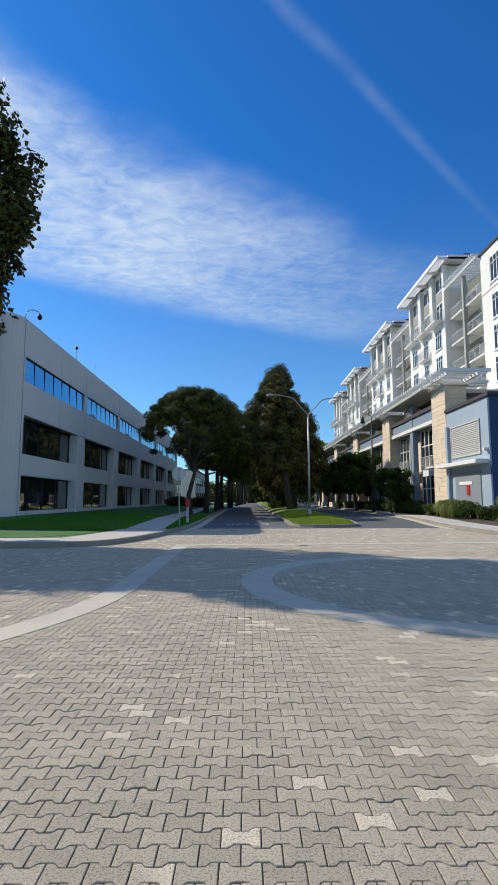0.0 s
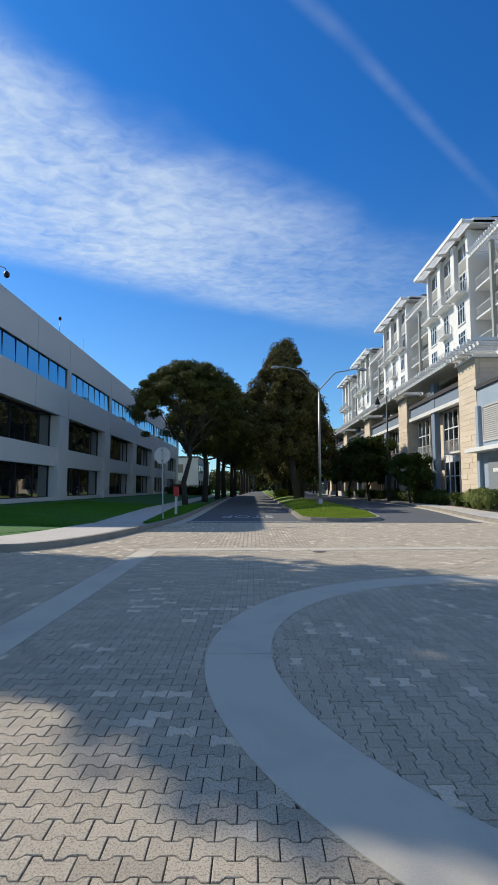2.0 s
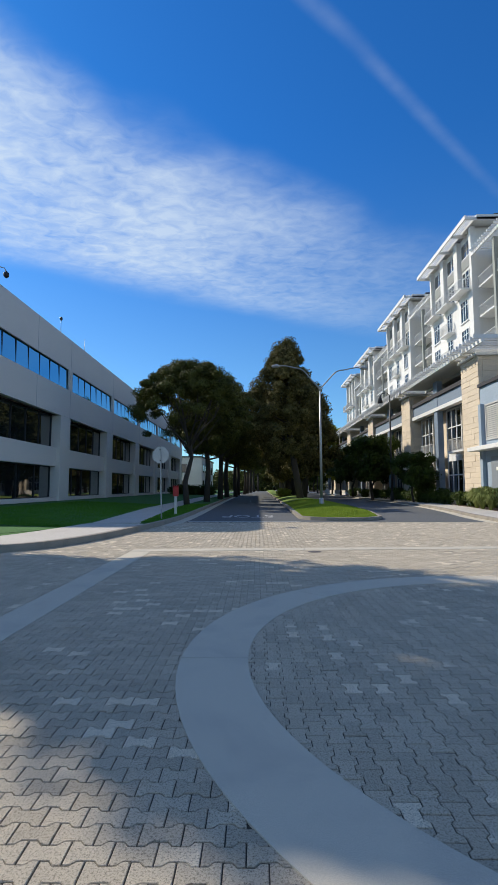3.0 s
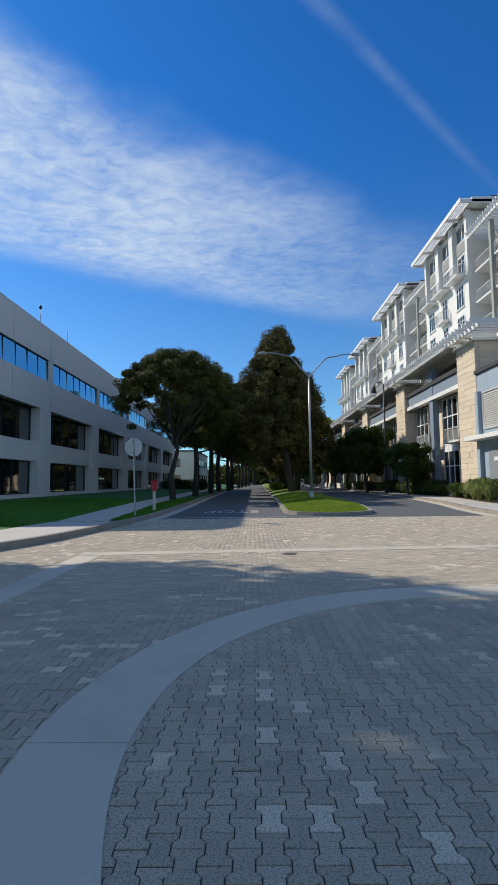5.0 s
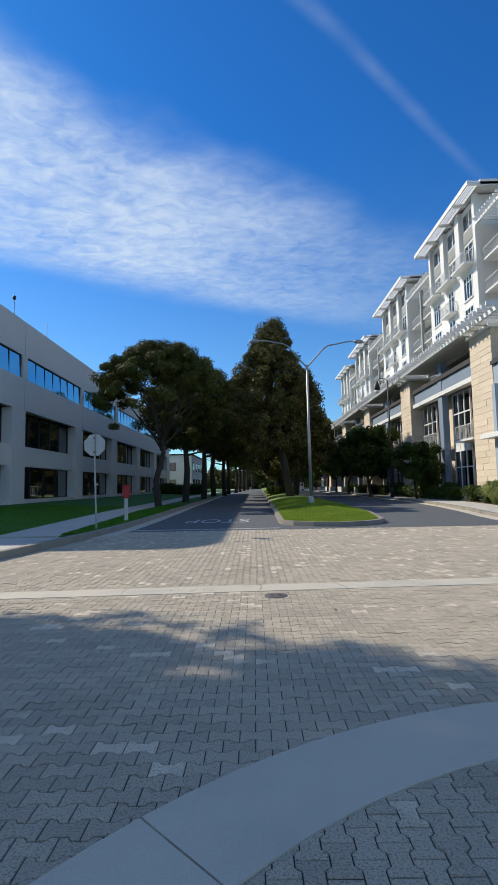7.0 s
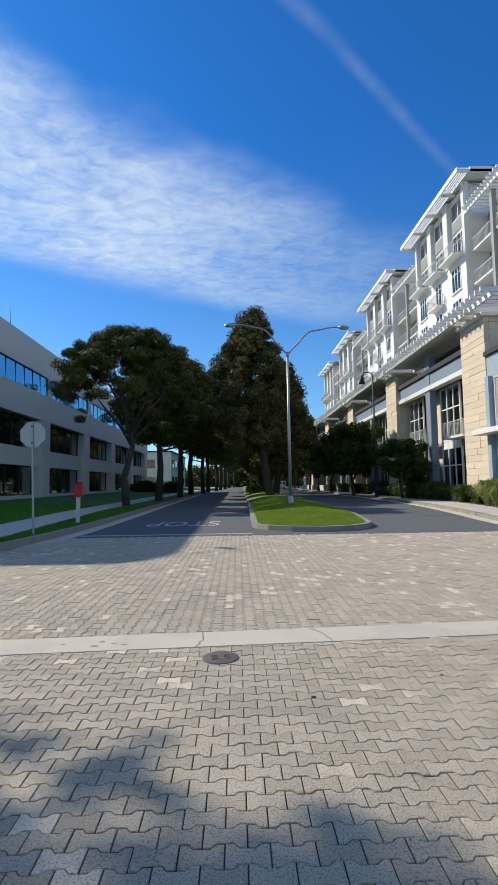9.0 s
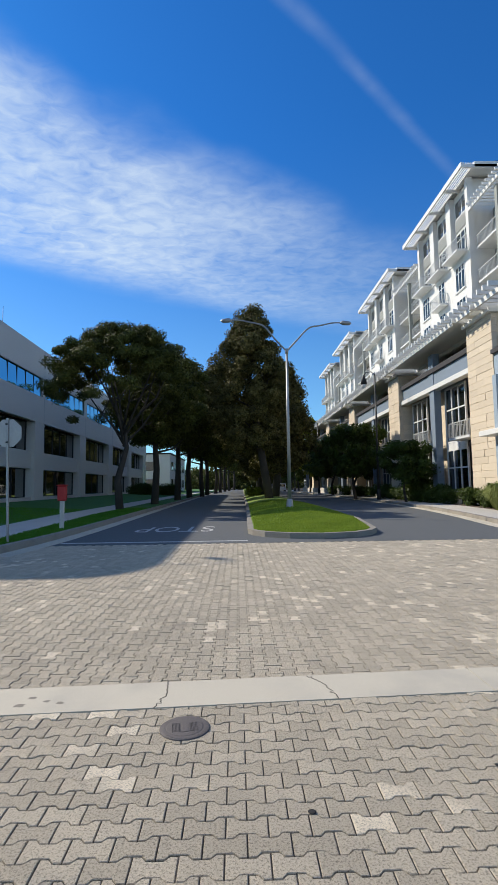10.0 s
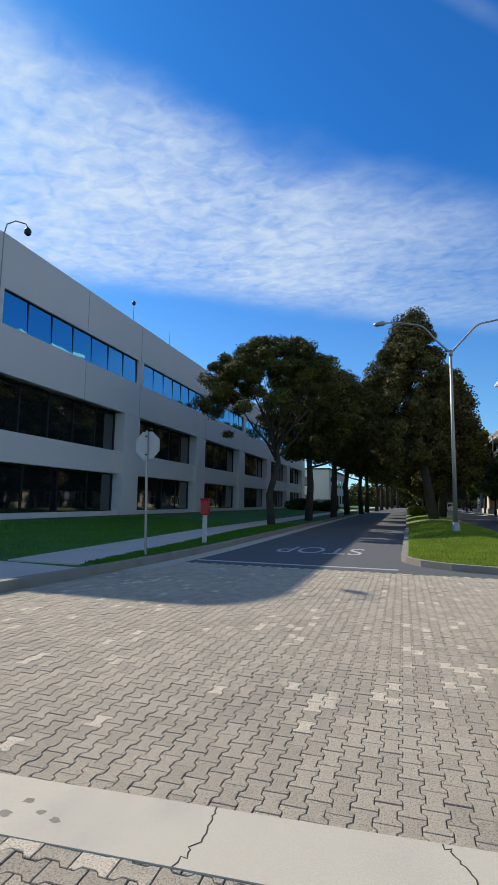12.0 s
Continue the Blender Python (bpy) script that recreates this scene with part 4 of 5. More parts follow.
def leaves(centres, radii, per, size, rng, flat=0.75, slim=0.42):
    """Leaf quads on the outside of many clumps."""
    c = np.repeat(np.asarray(centres, float), per, axis=0)
    r = np.repeat(np.asarray(radii, float), per)
    k = len(c)
    d = rng.normal(size=(k, 3))
    d /= np.linalg.norm(d, axis=1)[:, None]
    rad = r * rng.uniform(0.35, 1.08, k) ** 0.6
    p = c + d * rad[:, None] * np.array([1, 1, flat])
    nrm = d + np.array([0, 0, 0.45]) + rng.normal(size=(k, 3)) * 0.45
    nrm /= np.linalg.norm(nrm, axis=1)[:, None]
    a = np.cross(nrm, rng.normal(size=(k, 3)))
    a /= np.linalg.norm(a, axis=1)[:, None]
    b = np.cross(nrm, a)
    s = size * rng.uniform(0.6, 1.3, k)[:, None]
    w = s * slim
    return np.stack([p - b * w * 0.5, p + a * s * 0.45 - b * w, p + a * s, p + a * s * 0.5 + b * w], axis=1)


def grow(rng, base, top, spread, limbs, r0, fork, rise=(0.45, 1.0)):
    """A trunk and limbs: list of (points, radii) and the limb ends."""
    bars, tips = [], []
    base, top = Vector(base), Vector(top)
    trunk = [base, base.lerp(top, 0.35) + Vector((rng.uniform(-.2, .2), rng.uniform(-.2, .2), 0)), base.lerp(top, 0.7) + Vector((rng.uniform(-.3, .3), rng.uniform(-.3, .3), 0)), top]
    bars.append((trunk, [r0 * 1.25, r0, r0 * 0.72, r0 * 0.4]))
    for i in range(limbs):
        f = fork + (0.97 - fork) * (i + rng.random()) / limbs
        st = base.lerp(top, f)
        q = 2.4 * i + rng.uniform(-0.4, 0.4)
        reach = spread * rng.uniform(0.65, 1.0)
        end = st + Vector((math.cos(q) * reach, math.sin(q) * reach, reach * rng.uniform(*rise)))
        mid = st.lerp(end, 0.5) + Vector((0, 0, -0.12 * reach)) + Vector(rng.normal(size=3) * 0.15)
        bars.append(([st, mid, end], [r0 * 0.42, r0 * 0.26, r0 * 0.08]))
        tips += [mid, end]
        for _ in range(2):
            e2 = mid + Vector((rng.uniform(-1, 1), rng.uniform(-1, 1), rng.uniform(0.2, 1.0))) * reach * 0.5
            bars.append(([mid, mid.lerp(e2, 0.5) + Vector((0, 0, -.08)), e2], [r0 * 0.2, r0 * 0.13, r0 * 0.05]))
            tips.append(e2)
    return bars, tips


def bars_mesh(bars, mat):
    vs, fs = [], []
    for pts, rad in bars:
        me = tube(pts, rad, mat, 7)
        o = len(vs)
        vs += [v.co.copy() for v in me.vertices]
        fs += [tuple(o + i for i in p.vertices) for p in me.polygons]
        bpy.data.meshes.remove(me)
    return mesh_of(vs, fs, mat, True)


def envelope_points(rng, n, profile, z0, z1, shell=0.55, uneven=1.0):
    """Clump centres near the outside of a crown whose radius over height is profile (pairs of share and radius)."""
    hs, rs = zip(*profile)
    res = []
    while len(res) < n:
        h = rng.random()
        r = np.interp(h, hs, rs)
        if rng.random() > r / max(rs) + 0.12:
            continue
        q = rng.uniform(0, 2 * math.pi)
        lump = 1 + uneven * (0.22 * math.sin(3 * q + 9 * h) + 0.13 * math.sin(5 * q - 14 * h))
        res.append((math.cos(q) * r * lump * rng.uniform(shell, 1), math.sin(q) * r * lump * rng.uniform(shell, 1), z0 + (z1 - z0) * h))
    return res


def dome_points(rng, n, r, z0, z1, thick):
    """Clump centres in the shell of a dome that is open underneath, with a few drooping clumps at its rim."""
    res = []
    for i in range(n):
        q = rng.uniform(0, 2 * math.pi)
        s = math.sqrt(rng.random())
        lump = 1 + 0.10 * math.sin(3 * q + 1.3) + 0.07 * math.sin(7 * q)
        z = z0 + (z1 - z0) * math.sqrt(max(0.0, 1 - s * s)) - rng.random() ** 1.5 * thick * (0.5 + 0.5 * s)
        z += 0.25 * math.sin(2.6 * s * r * math.cos(q)) * math.cos(2.3 * s * r * math.sin(q))
        res.append((math.cos(q) * s * r * lump, math.sin(q) * s * r * lump, z))
    return res


def make_tree(name, label, at, seed, profile, z0, z1, clumps, clump_r, per, size, leaf, trunk_top, r0, limbs, fork, lean=(0, 0), shell=0.5, spread=2.6, category="tree", group="", flat=0.75, rise=(0.45, 1.0), dome=None, slim=0.42, lump=1.0):
    rng = np.random.default_rng(seed)
    t = thing(name, label, category, at, group)
    bars, tips = grow(rng, (0, 0, -0.15), (lean[0], lean[1], trunk_top), spread, limbs, r0, fork, rise)
    part("trunk", bars_mesh(bars, BARK), t)
    cen = [(x + lean[0] * 0.8, y + lean[1] * 0.8, z) for x, y, z in (dome_points(rng, clumps, *dome) if dome else envelope_points(rng, clumps, profile, z0, z1, shell, lump))]
    rad = rng.uniform(0.6, 1.25, len(cen)) * clump_r
    part("crown", quads_mesh(leaves(cen, rad, per, size, rng, flat, slim), leaf), t)
    return t


round_top = [(0, 0.45), (0.15, 0.8), (0.4, 1.0), (0.7, 0.95), (0.9, 0.7), (1, 0.35)]


def scaled(profile, r):
    return [(h, q * r) for h, q in profile]


umbrella = [(0, 0.35), (0.1, 0.8), (0.3, 1.0), (0.6, 0.95), (0.85, 0.72), (1, 0.4)]
pine = make_tree("pine_tree", "round-crowned dark pine with forked limbs on the verge", pose(-6.0, 36.5, 0.14) @ Matrix.Scale(1.21, 4), 3, scaled(umbrella, 3.2), 5.7, 9.5, 235, 0.43, 420, 0.13, PINE,
                 4.4, 0.17, 11, 0.72, lean=(0.1, 0.3), spread=2.5, rise=(1.1, 2.0), dome=(3.75, 5.5, 9.05, 1.4), flat=0.62, slim=0.22)
pine_b = make_tree("pine_tree", "dark pine in the row along the street", pose(-5.36, 45.1, 0.14) @ Matrix.Scale(1.13, 4), 5, scaled(round_top, 3.0), 4.4, 10.8, 190, 0.66, 320, 0.15, PINE,
                   7.0, 0.22, 8, 0.5, shell=0.4, spread=2.6, group="street trees on the verge")
for i, (x, y, s) in enumerate(((-4.82, 55.5, 1.11), (-4.71, 66.6, 1.19), (-4.02, 78.3, 1.13), (-4.08, 91.3, 1.25), (-3.31, 105.6, 1.13), (-2.95, 121.2, 1.25), (-2.36, 140.7, 1.36), (-1.65, 164.1, 1.36), (-0.22, 192.7, 1.47))):
    copy_thing(pine_b, pose(x, y, 0.14, 0, 0, 70 * i + 30) @ Matrix.Scale(s, 4))
cone = [(0, 0.55), (0.12, 0.9), (0.3, 1.0), (0.52, 0.92), (0.72, 0.70), (0.88, 0.42), (1, 0.12)]
cyp = make_tree("cypress_tree", "tall dense dark cypress on the median", pose(3.5, 46.0, 0.4) @ Matrix.Scale(1.08, 4), 8, scaled(cone, 3.05), 3.6, 14.2, 380, 0.62, 300, 0.15, CYPRESS,
                11.5, 0.27, 10, 0.3, lean=(-1.6, 0.4), shell=0.6, spread=1.8)
cyp_b = make_tree("cypress_tree", "dense dark cypress in the median row", pose(4.58, 54.8, 0.35) @ Matrix.Scale(1.09, 4), 9, scaled(cone, 2.9), 2.4, 12.2, 260, 0.75, 200, 0.21, CYPRESS,
                  10, 0.3, 8, 0.3, lean=(0.6, 0.2), shell=0.55, spread=1.8, group="cypresses along the median")
for i, (x, y, s) in enumerate(((4, 64.2, 1.09), (5.17, 74.2, 1.03), (4.86, 85.5, 1.14), (5.89, 98, 1.09), (5.76, 111.7, 1.09), (6.57, 128, 1.20), (6.96, 148, 1.20), (7.72, 173, 1.31), (4.57, 216.7, 1.42), (12.85, 220.5, 1.31))):
    copy_thing(cyp_b, pose(x, y, 0.25, 0, 0, 80 * i + 10) @ Matrix.Scale(s, 4))
street = make_tree("street_tree", "low leafy round street tree beside the pavement", pose(13.0, 42.0, 0.15), 12, scaled(round_top, 1.9), 1.5, 4.2, 60, 0.5, 220, 0.16, GREEN,
                   2.6, 0.09, 6, 0.5, spread=1.3, shell=0.3, group="street trees on the pavement")
for i, (x, y, s) in enumerate(((12.33, 54.7, 1.62), (14.1, 61.8, 1.45), (13.14, 70.7, 1.62), (15.28, 82.3, 1.67), (16.03, 92.5, 1.67), (15.76, 113, 1.78), (15.78, 128.3, 2.01), (16.39, 148.8, 2.01), (15.68, 177, 2.45))):
    copy_thing(street, pose(x, y, 0.15, 0, 0, 60 * i) @ Matrix.Scale(s, 4))
make_tree("lime_tree", "yellow-green leafy tree further along the street", pose(14.2, 98, 0.15) @ Matrix.Scale(1.09, 4), 14, scaled(round_top, 3.4), 3.0, 12.3, 120, 0.8, 170, 0.28, LIME, 8, 0.18, 6, 0.4, spread=1.6, shell=0.4)
# tall trees at the crossing, which shade the paving
broad = [(0, 0.19), (0.11, 0.39), (0.23, 0.74), (0.33, 0.92), (0.42, 1.02), (0.61, 1.05), (0.70, 0.74), (0.82, 0.5), (1, 0.22)]
make_tree("corner_tree", "tall dark evergreen tree on the corner lawn", pose(-13.7, 11.6, 0.13), 21, scaled(broad, 3.85), 5.5, 20.5, 300, 0.84, 230, 0.24, PINE, 17, 0.45, 14, 0.3, shell=0.25, spread=2.6, lump=0.25)
# out of view, added so that its shadow covers the left of the paving
make_tree("corner_tree", "unseen dark evergreen added further back on the lawn for its shade", pose(-20.0, 13.2, 0.25), 22, scaled(round_top, 3.0), 7.5, 15.5, 190, 0.8, 200, 0.24, PINE, 12, 0.36, 10, 0.35, shell=0.25, spread=2.2, lump=0.4)


def shrub(at, seed, r, h, leaf, name="shrub", label="low clipped green shrub in the bed", blade=0.12, per=90, n=26, group="shrubs in the bed"):
    rng = np.random.default_rng(seed)
    t = thing(name, label, "shrub", at, group)
    cen = [(rng.uniform(-r, r) * 0.7, rng.uniform(-r, r) * 0.7, rng.uniform(0.1, h * 0.8)) for _ in range(n)]
    part("foliage", quads_mesh(leaves(cen, [r * 0.4] * n, per, blade, rng, 0.8), leaf), t)
    part("stem", tube([(0, 0, -0.08), (0, 0, h * 0.5)], [0.05, 0.02], BARK, 5), t)
    return t


def tuft(at, seed, h=1.0, n=260):
    """A clump of long arching blades."""
    rng = np.random.default_rng(seed)
    q = rng.uniform(0, 2 * math.pi, n)
    reach = rng.uniform(0.2, 0.8, n) * h
    d = np.stack([np.cos(q), np.sin(q), 0 * q], 1)
    side = np.stack([-np.sin(q), np.cos(q), 0 * q], 1) * 0.018
    b0 = d * 0.08
    b1 = d * (reach * 0.5)[:, None] + np.array([0, 0, 1]) * (h * rng.uniform(0.6, 1, n))[:, None]
    b2 = d * reach[:, None] + np.array([0, 0, 1]) * (h * rng.uniform(0.3, 0.8, n))[:, None]
    qd = np.concatenate([np.stack([b0 - side, b0 + side, b1 + side, b1 - side], 1), np.stack([b1 - side, b1 + side, b2 + side * 0.2, b2 - side * 0.2], 1)])
    t = thing("grass_tuft", "clump of long arching yellow-green blades", "ornamental grass", at, "grass tufts in the bed")
    part("foliage", quads_mesh(qd, SHRUB), t)
    return t


base_shrub = shrub(pose(13.9, 31.5, 0.17), 31, 0.75, 0.9, GREEN)
for i, (x, y, s) in enumerate(((14.2, 34.0, 1.1), (14.2, 37.1, 1.0), (14.0, 41.2, 1.0), (14.2, 44.3, 1.1), (14.0, 47.9, 1.0), (14.2, 49.9, 1.1), (14.1, 56.1, 1.1), (14.2, 60.2, 1.2), (14.2, 66.4, 1.2), (14.2, 74.7, 1.3),
                               (14.2, 39.6, 1.3), (14.2, 45.8, 1.4), (14.2, 52.0, 1.4), (14.2, 27.3, 1.3), (14.0, 24.6, 0.9), (14.2, 23.8, 1.0))):
    copy_thing(base_shrub, pose(x, y, 0.17, 0, 0, 50 * i) @ Matrix.Scale(s, 4))
t0 = tuft(pose(13.0, 29.3, 0.17), 41, 1.15)
for i, (x, y, s) in enumerate(((13.5, 30.5, 1.1), (12.6, 27.6, 0.9), (13.8, 28.6, 1.1), (14.5, 31.3, 1.2), (12.5, 26.3, 0.8), (14.9, 29.3, 1.1))):
    copy_thing(t0, pose(x, y, 0.17, 0, 0, 50 * i) @ Matrix.Scale(s, 4))
hedge = shrub(pose(14.6, 21.5, 0.17), 51, 1.3, 1.7, SHRUB, "hedge", "clipped yellow-green hedge beside the pavement", 0.12, 160, 50, "")


def shaded_lawn_blades(name, label, x0, x1, y0, y1, n, height, z, seed, keep, mat=None):
    rng = np.random.default_rng(seed)
    x, y = rng.uniform(x0, x1, n), y0 + (y1 - y0) * rng.random(n) ** 1.4
    ok = keep(x, y)
    x, y = x[ok], y[ok]
    k = len(x)
    q = rng.uniform(0, 2 * math.pi, k)
    p = np.stack([x, y, z(x, y)], 1)
    side = np.stack([np.cos(q), np.sin(q), 0 * q], 1) * rng.uniform(0.006, 0.016, k)[:, None]
    tip = p + np.stack([rng.normal(size=k) * 0.02, rng.normal(size=k) * 0.02, height * rng.uniform(0.5, 1.2, k)], 1)
    ob = thing(name, label, "grass", kind="stuff", me=quads_mesh(np.stack([p - side, p + side, tip + side * 0.3, tip - side * 0.3], 1), mat or GRASS_LIT))
    return ob


shaded_lawn_blades("median_grass", "sunlit mown grass blades on the median", 1.3, 5.9, 19.7, 40, 75000, 0.06, lambda x, y: island_z(x, y) - 0.01, 61,
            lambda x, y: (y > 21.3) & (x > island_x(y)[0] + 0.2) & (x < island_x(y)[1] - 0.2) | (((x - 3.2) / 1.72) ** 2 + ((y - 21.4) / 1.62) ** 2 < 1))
shaded_lawn_blades("verge_grass", "shaded mown grass blades on the verge", -6.1, -4.3, 16.7, 38, 30000, 0.06, lambda x, y: 0.13 + 0 * x, 62, lambda x, y: (x > np.interp(y, [16.5, 20, 31], [-5.0, -5.25, -6.05])) & (x < -4.6 + np.clip((y - 16.5) / 3.5, 0, 1) * 0.28), LAWN_GRASS_SHADED)
shaded_lawn_blades("lawn_grass", "shaded mown grass blades on the lawn", -14, -6.9, 14.5, 36, 40000, 0.06, lambda x, y: 0.135 + np.clip((-7.2 - x) / 8, 0, 1) * 0.36, 63, lambda x, y: x < np.interp(y, [13.6, 16.5, 31], [-7.4, -6.9, -7.9]), LAWN_GRASS_SHADED)

shrub(pose(2.7, 60, 0.42), 54, 0.9, 0.9, LIME, "hedge", "low yellow-green hedge on the median", 0.12, 120, 30, "")
shrub(pose(14.45, 43.5, 0.17), 53, 1.0, 4.4, GREEN, "tall_shrub", "tall dark upright shrub beside the shopfront", 0.13, 150, 60, "")
dark_hedge = shrub(pose(-11.5, 82, 0.3), 52, 1.6, 1.6, GREEN, "hedge", "dark clipped hedge at the end of the lawn", 0.16, 140, 46, "hedges on the lawn")
copy_thing(dark_hedge, pose(-9.3, 84, 0.25, 0, 0, 60))
copy_thing(dark_hedge, pose(-13.6, 81, 0.4, 0, 0, 120))

# distance at the end of the street
rngd = np.random.default_rng(77)
cen = [(rngd.uniform(-90, 90), rngd.uniform(205, 240), rngd.uniform(0.2, 8.0)) for _ in range(1000)]
thing("far_woods", "dark distant tree line closing the street", "woods", kind="stuff", me=quads_mesh(leaves(cen, [2.2] * len(cen), 60, 1.0, rngd), PINE))

# ---- manhole, small things on the paving ----
manhole = thing("valve_cover", "small round cast iron cover set in pavers", "manhole cover", pose(0.67, 9.08, 0.0045) @ Matrix.Scale(0.93, 4))
part("frame", tube([(0, 0, -0.05), (0, 0, 0.001), (0, 0, 0.003), (0, 0, 0.0031)], [0.16, 0.16, 0.157, 0.128], IRON, 40), manhole)
part("lid", tube([(0, 0, 0.0), (0, 0, 0.0035), (0, 0, 0.0045)], [0.118, 0.118, 0.113], IRON, 40), manhole)
part("plate", box(-0.02, 0.02, -0.068, 0.068, 0.0046, 0.0075, IRON, 0.001), manhole, at=pose(0, 0, 0, 0, 0, 8))
for x0 in (-0.083, 0.028):
    part("tread", lattice(bars(x0, x0 + 0.055, 6, 0.003), bars(-0.058, 0.058, 12, 0.003), -0.0062, -0.0044, IRON, "y"), manhole, at=pose(0, 0, 0, 0, 0, 8) @ pose(0, 0, 0, -90))
for a in range(-50, 51, 10):
    if abs(a) > 5:
        part("letter_bar", box(-0.005, 0.005, -0.15, -0.137, 0.0029, 0.0042, IRON), manhole, at=pose(0, 0, 0, 0, 0, a * 0.9))
for x, y, rad in ((1.31, 8.27, 0.018), (2.3, 8.6, 0.012)):
    thing("gum_spot", "dark flattened gum spot on the pavers", "spot", pose(x, y, 0.003), "gum spots", me=tube([(0, 0, 0), (0, 0, 0.002), (0, 0, 0.003)], [rad, rad, rad * 0.7], TYRE, 11))

# ---- pavers ----
PL, PW, AMP, GAP, DROP = 0.179, 0.111, 0.0125, 0.0058, 0.003


def wave(s):
    """The stepped joint between two courses, over one paver's length, -1 to 1."""
    s %= 1.0
    for (a, va), (b, vb) in zip(WAVE, WAVE[1:]):
        if a <= s <= b:
            return (va + (vb - va) * (s - a) / (b - a)) * AMP
    return 0.0


WAVE = ((0, 1), (0.19, 1), (0.31, -1), (0.69, -1), (0.81, 1), (1.0, 1))
KNOTS = (0.19, 0.31, 0.69, 0.81, 1.19, 1.31, 1.69, 1.81)


def paver_outline(odd):
    s0 = 0.5 if odd else 0.0
    xs = [s0] + [k for k in KNOTS if s0 < k < s0 + 1] + [s0 + 1]
    flare = 1 if odd else -1              # both ends of a paver are wider than its waist
    low = [((s - s0) * PL, flare * wave(s)) for s in xs]
    high = [((s - s0) * PL, PW - flare * wave(s)) for s in xs]
    def inset(x, y, top, g):
        return (min(max(x, g), PL - g), y - g if top else y + g)
    return low, high, inset


def paver_points(odd):
    low, high, inset = paver_outline(odd)
    g, e = GAP / 2, GAP / 2 + 0.0025
    ring = lambda q: [inset(x, y, False, q) for x, y in low] + [inset(x, y, True, q) for x, y in reversed(high)]
    inner, outer = ring(e), ring(g)
    k = len(inner)
    verts = [(x, y, 0.0) for x, y in inner] + [(x, y, -DROP) for x, y in outer] + [(x, y, -0.008) for x, y in outer]
    faces = [tuple(range(k))] + [(k + i, k + (i + 1) % k, (i + 1) % k, i) for i in range(k)] + [(2 * k + i, 2 * k + (i + 1) % k, k + (i + 1) % k, k + i) for i in range(k)]
    return np.array(verts), faces


SHAPES = [paver_points(False), paver_points(True)]


def zone(x, y):
    """Which part of the paving a place belongs to; 0 where a band or kerb lies."""
    m = -0.085
    r = math.hypot(x - CX, y - CY)
    if RI - m < r < RO + m:
        return 0
    if r <= RI - m:
        return 2
    if y > 18.82 or x > 9.3 or y < -13.5:
        return 0
    if side_x(min(y, 9.3)) - 0.46 - m < x < side_x(min(y, 9.3)) + m and -6.0 < y < 9.2:
        return 0
    if x > -3.53 - m and cross_y(x) - m < y < cross_y(x) + 0.43 + m:
        return 0
    if math.hypot(x - 0.67, y - 9.08) < 0.1:
        return 0
    # the corner pavements
    if x < -4.1 and y > np.interp(x, [-9, -6.4, -5.2, -4.55, -4.15], [8.2, 8.8, 10.9, 14.9, 18.9]):
        return 0
    if x > 9.15 and y > 10.5:
        return 0
    return 1 if (y < cross_y(x) + 0.21 and (x > side_x(y) - 0.23 or y < -6.0)) else 3


rng = np.random.default_rng(5)
pieces = []                       # those laid as objects of their own
batches = {1: [[], []], 2: [[], []]}


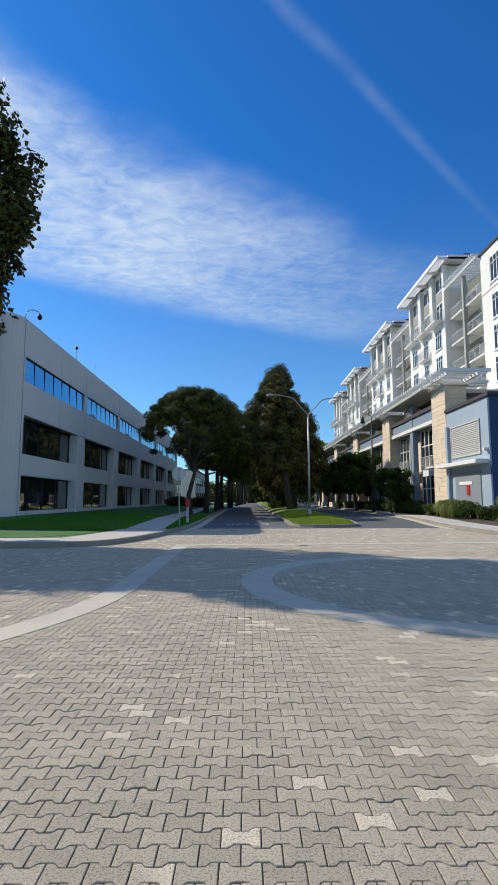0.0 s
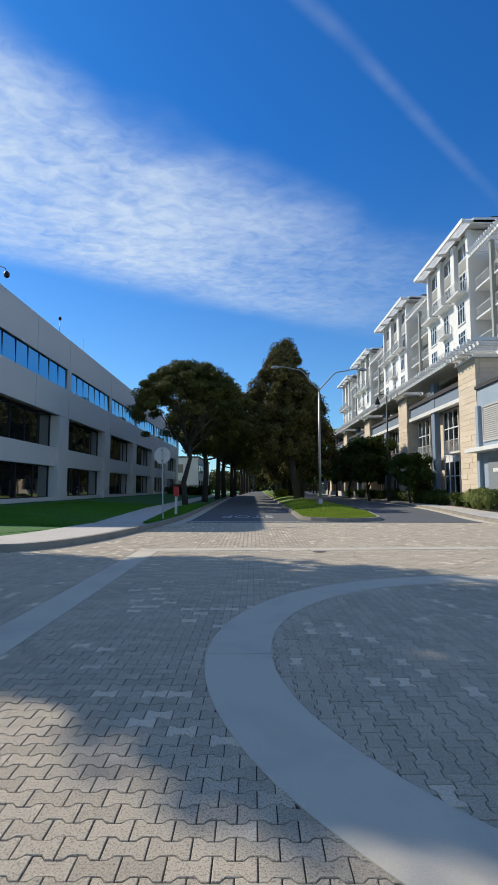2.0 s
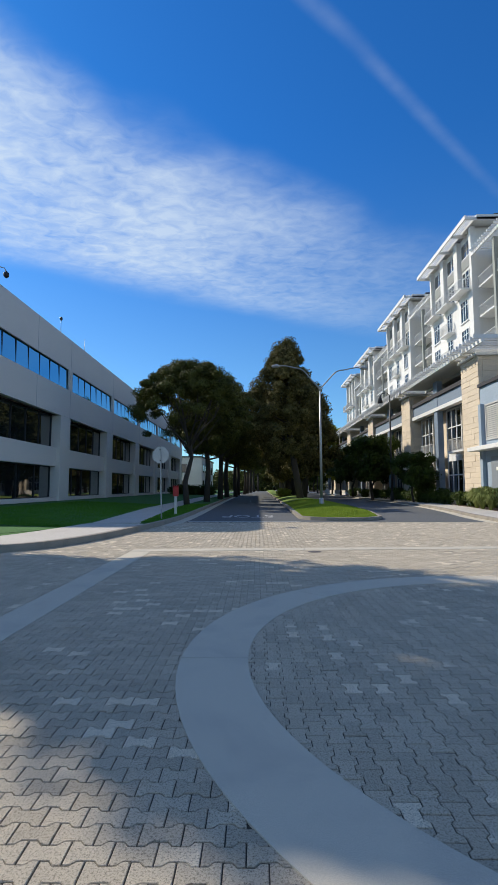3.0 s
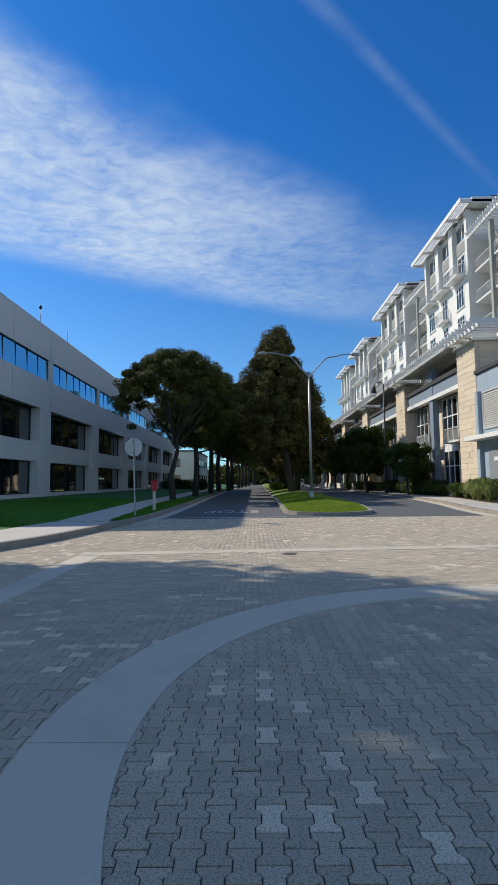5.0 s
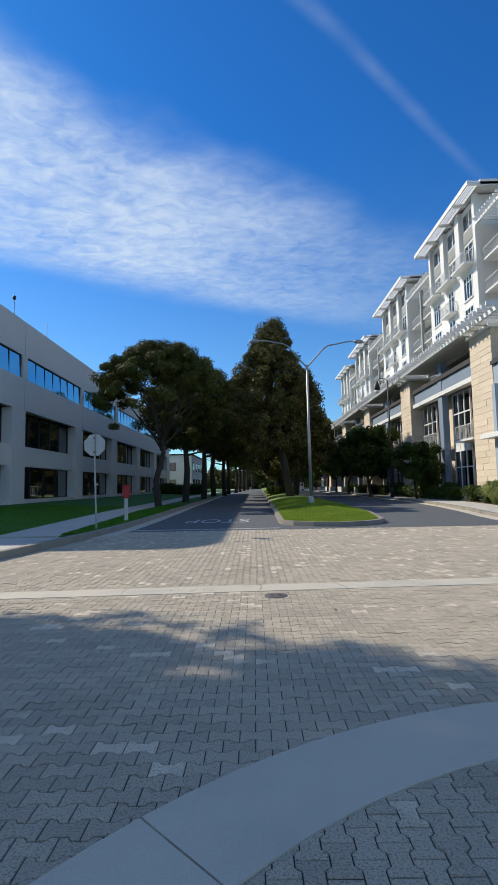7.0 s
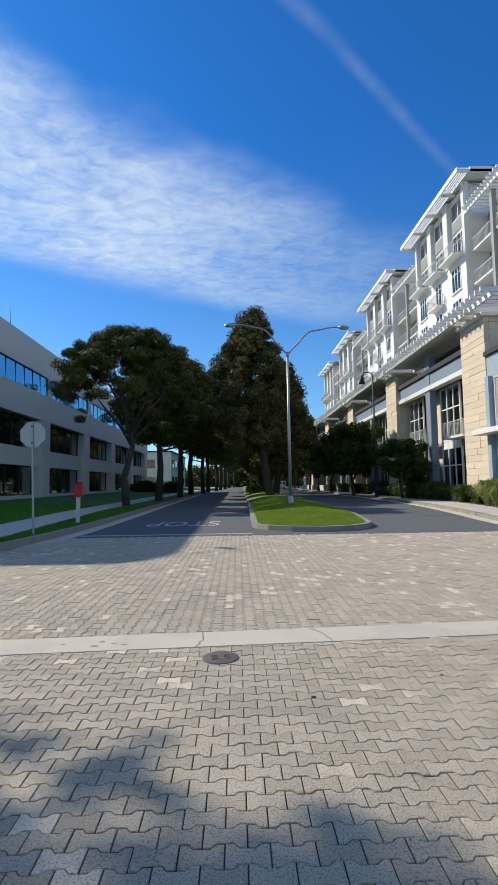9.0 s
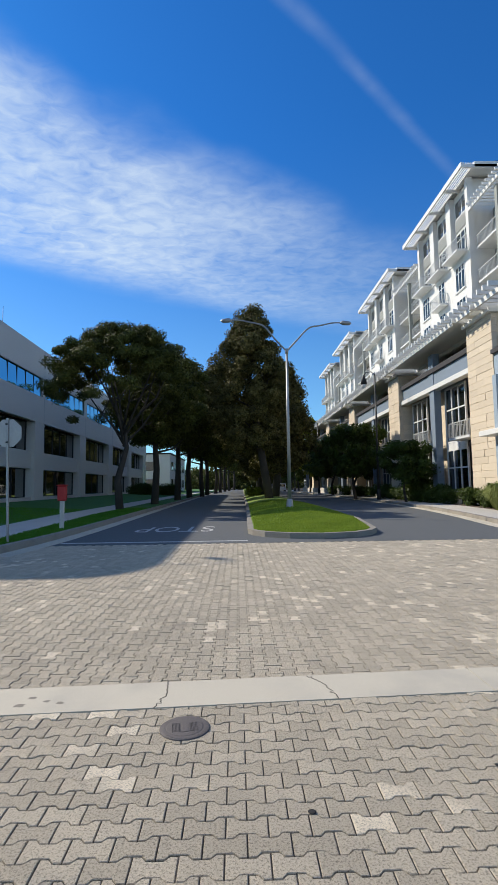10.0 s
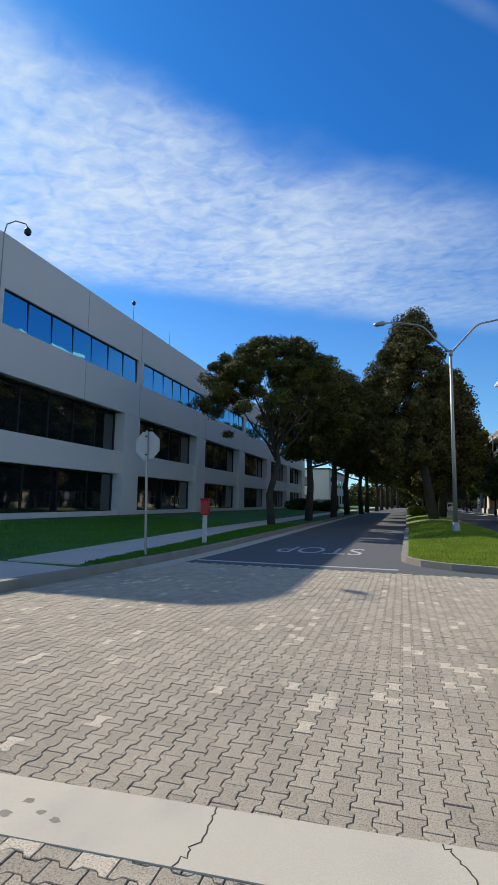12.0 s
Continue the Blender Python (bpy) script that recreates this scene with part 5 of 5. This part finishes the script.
def lay(turned, want, x0, x1, y0, y1):
    """Courses over a rectangle; turned courses run along y."""
    u0, u1, v0, v1 = (y0, y1, x0, x1) if turned else (x0, x1, y0, y1)
    rows, cols = int((v1 - v0) / PW), int((u1 - u0) / PL)
    for j in range(rows):
        odd = j % 2
        for i in range(cols):
            u = u0 + i * PL + (PL / 2 if odd else 0)
            v = v0 + j * PW
            cu, cv = u + PL / 2, v + PW / 2
            x, y = (cv, cu) if turned else (cu, cv)
            if zone(x, y) not in want:
                continue
            if not turned and -1.0 < x < 2.45 and 7.5 < y < 9.2:
                pieces.append((u, v, odd))
                continue
            batches[2 if turned else 1][odd].append((u, v))


lay(False, (1,), -9.0, 9.3, -12.4, 9.9)
lay(True, (2,), -1.0, 6.7, -2.0, 5.6)
lay(True, (3,), -9.0, 9.3, -6.0, 19.0)
verts, faces, off = [], [], 0
for turned in (1, 2):
    for odd in (0, 1):
        base, fs = SHAPES[odd]
        spots = np.array(batches[turned][odd])
        if not len(spots):
            continue
        k = len(base)
        rise = rng.normal(0, 0.0012, len(spots))
        tilt = rng.normal(0, 0.006, (len(spots), 2))
        co = np.repeat(base[None], len(spots), 0)
        co[:, :, 2] += rise[:, None] + co[:, :, 0] * tilt[:, :1] + co[:, :, 1] * tilt[:, 1:]
        co[:, :, 0] += spots[:, :1]
        co[:, :, 1] += spots[:, 1:]
        if turned == 2:
            co = co[:, :, [1, 0, 2]]
            fs = [f[::-1] for f in fs]
        verts.append(co.reshape(-1, 3))
        for f in fs:
            faces.append((np.array(f)[None, :] + (off + k * np.arange(len(spots)))[:, None]))
        off += k * len(spots)
me = bpy.data.meshes.new("mesh")
co = np.concatenate(verts)
me.vertices.add(len(co))
me.vertices.foreach_set("co", co.astype(np.float32).ravel())
lens = np.concatenate([np.full(len(f), f.shape[1]) for f in faces])
loops = np.concatenate([f.ravel() for f in faces]).astype(np.int32)
me.loops.add(len(loops))
me.loops.foreach_set("vertex_index", loops)
me.polygons.add(len(lens))
me.polygons.foreach_set("loop_start", np.concatenate([[0], np.cumsum(lens)[:-1]]).astype(np.int32))
me.materials.append(PAVER)
me.update(calc_edges=True)
me.shade_flat()
me.validate()
paving = thing("paving", "interlocking beige concrete pavers with stepped joints", "paving", kind="structure")
field = part("paver_field", me, paving)
tagged(field, kind="stuff")
meshes = []
for base, fs in SHAPES:
    meshes.append(mesh_of(base, fs, PAVER_PIECE))
for u, v, odd in pieces:
    part("paver", meshes[odd], paving, at=pose(u, v, rng.normal(0, 0.0012), rng.normal(0, 0.3), rng.normal(0, 0.3)))
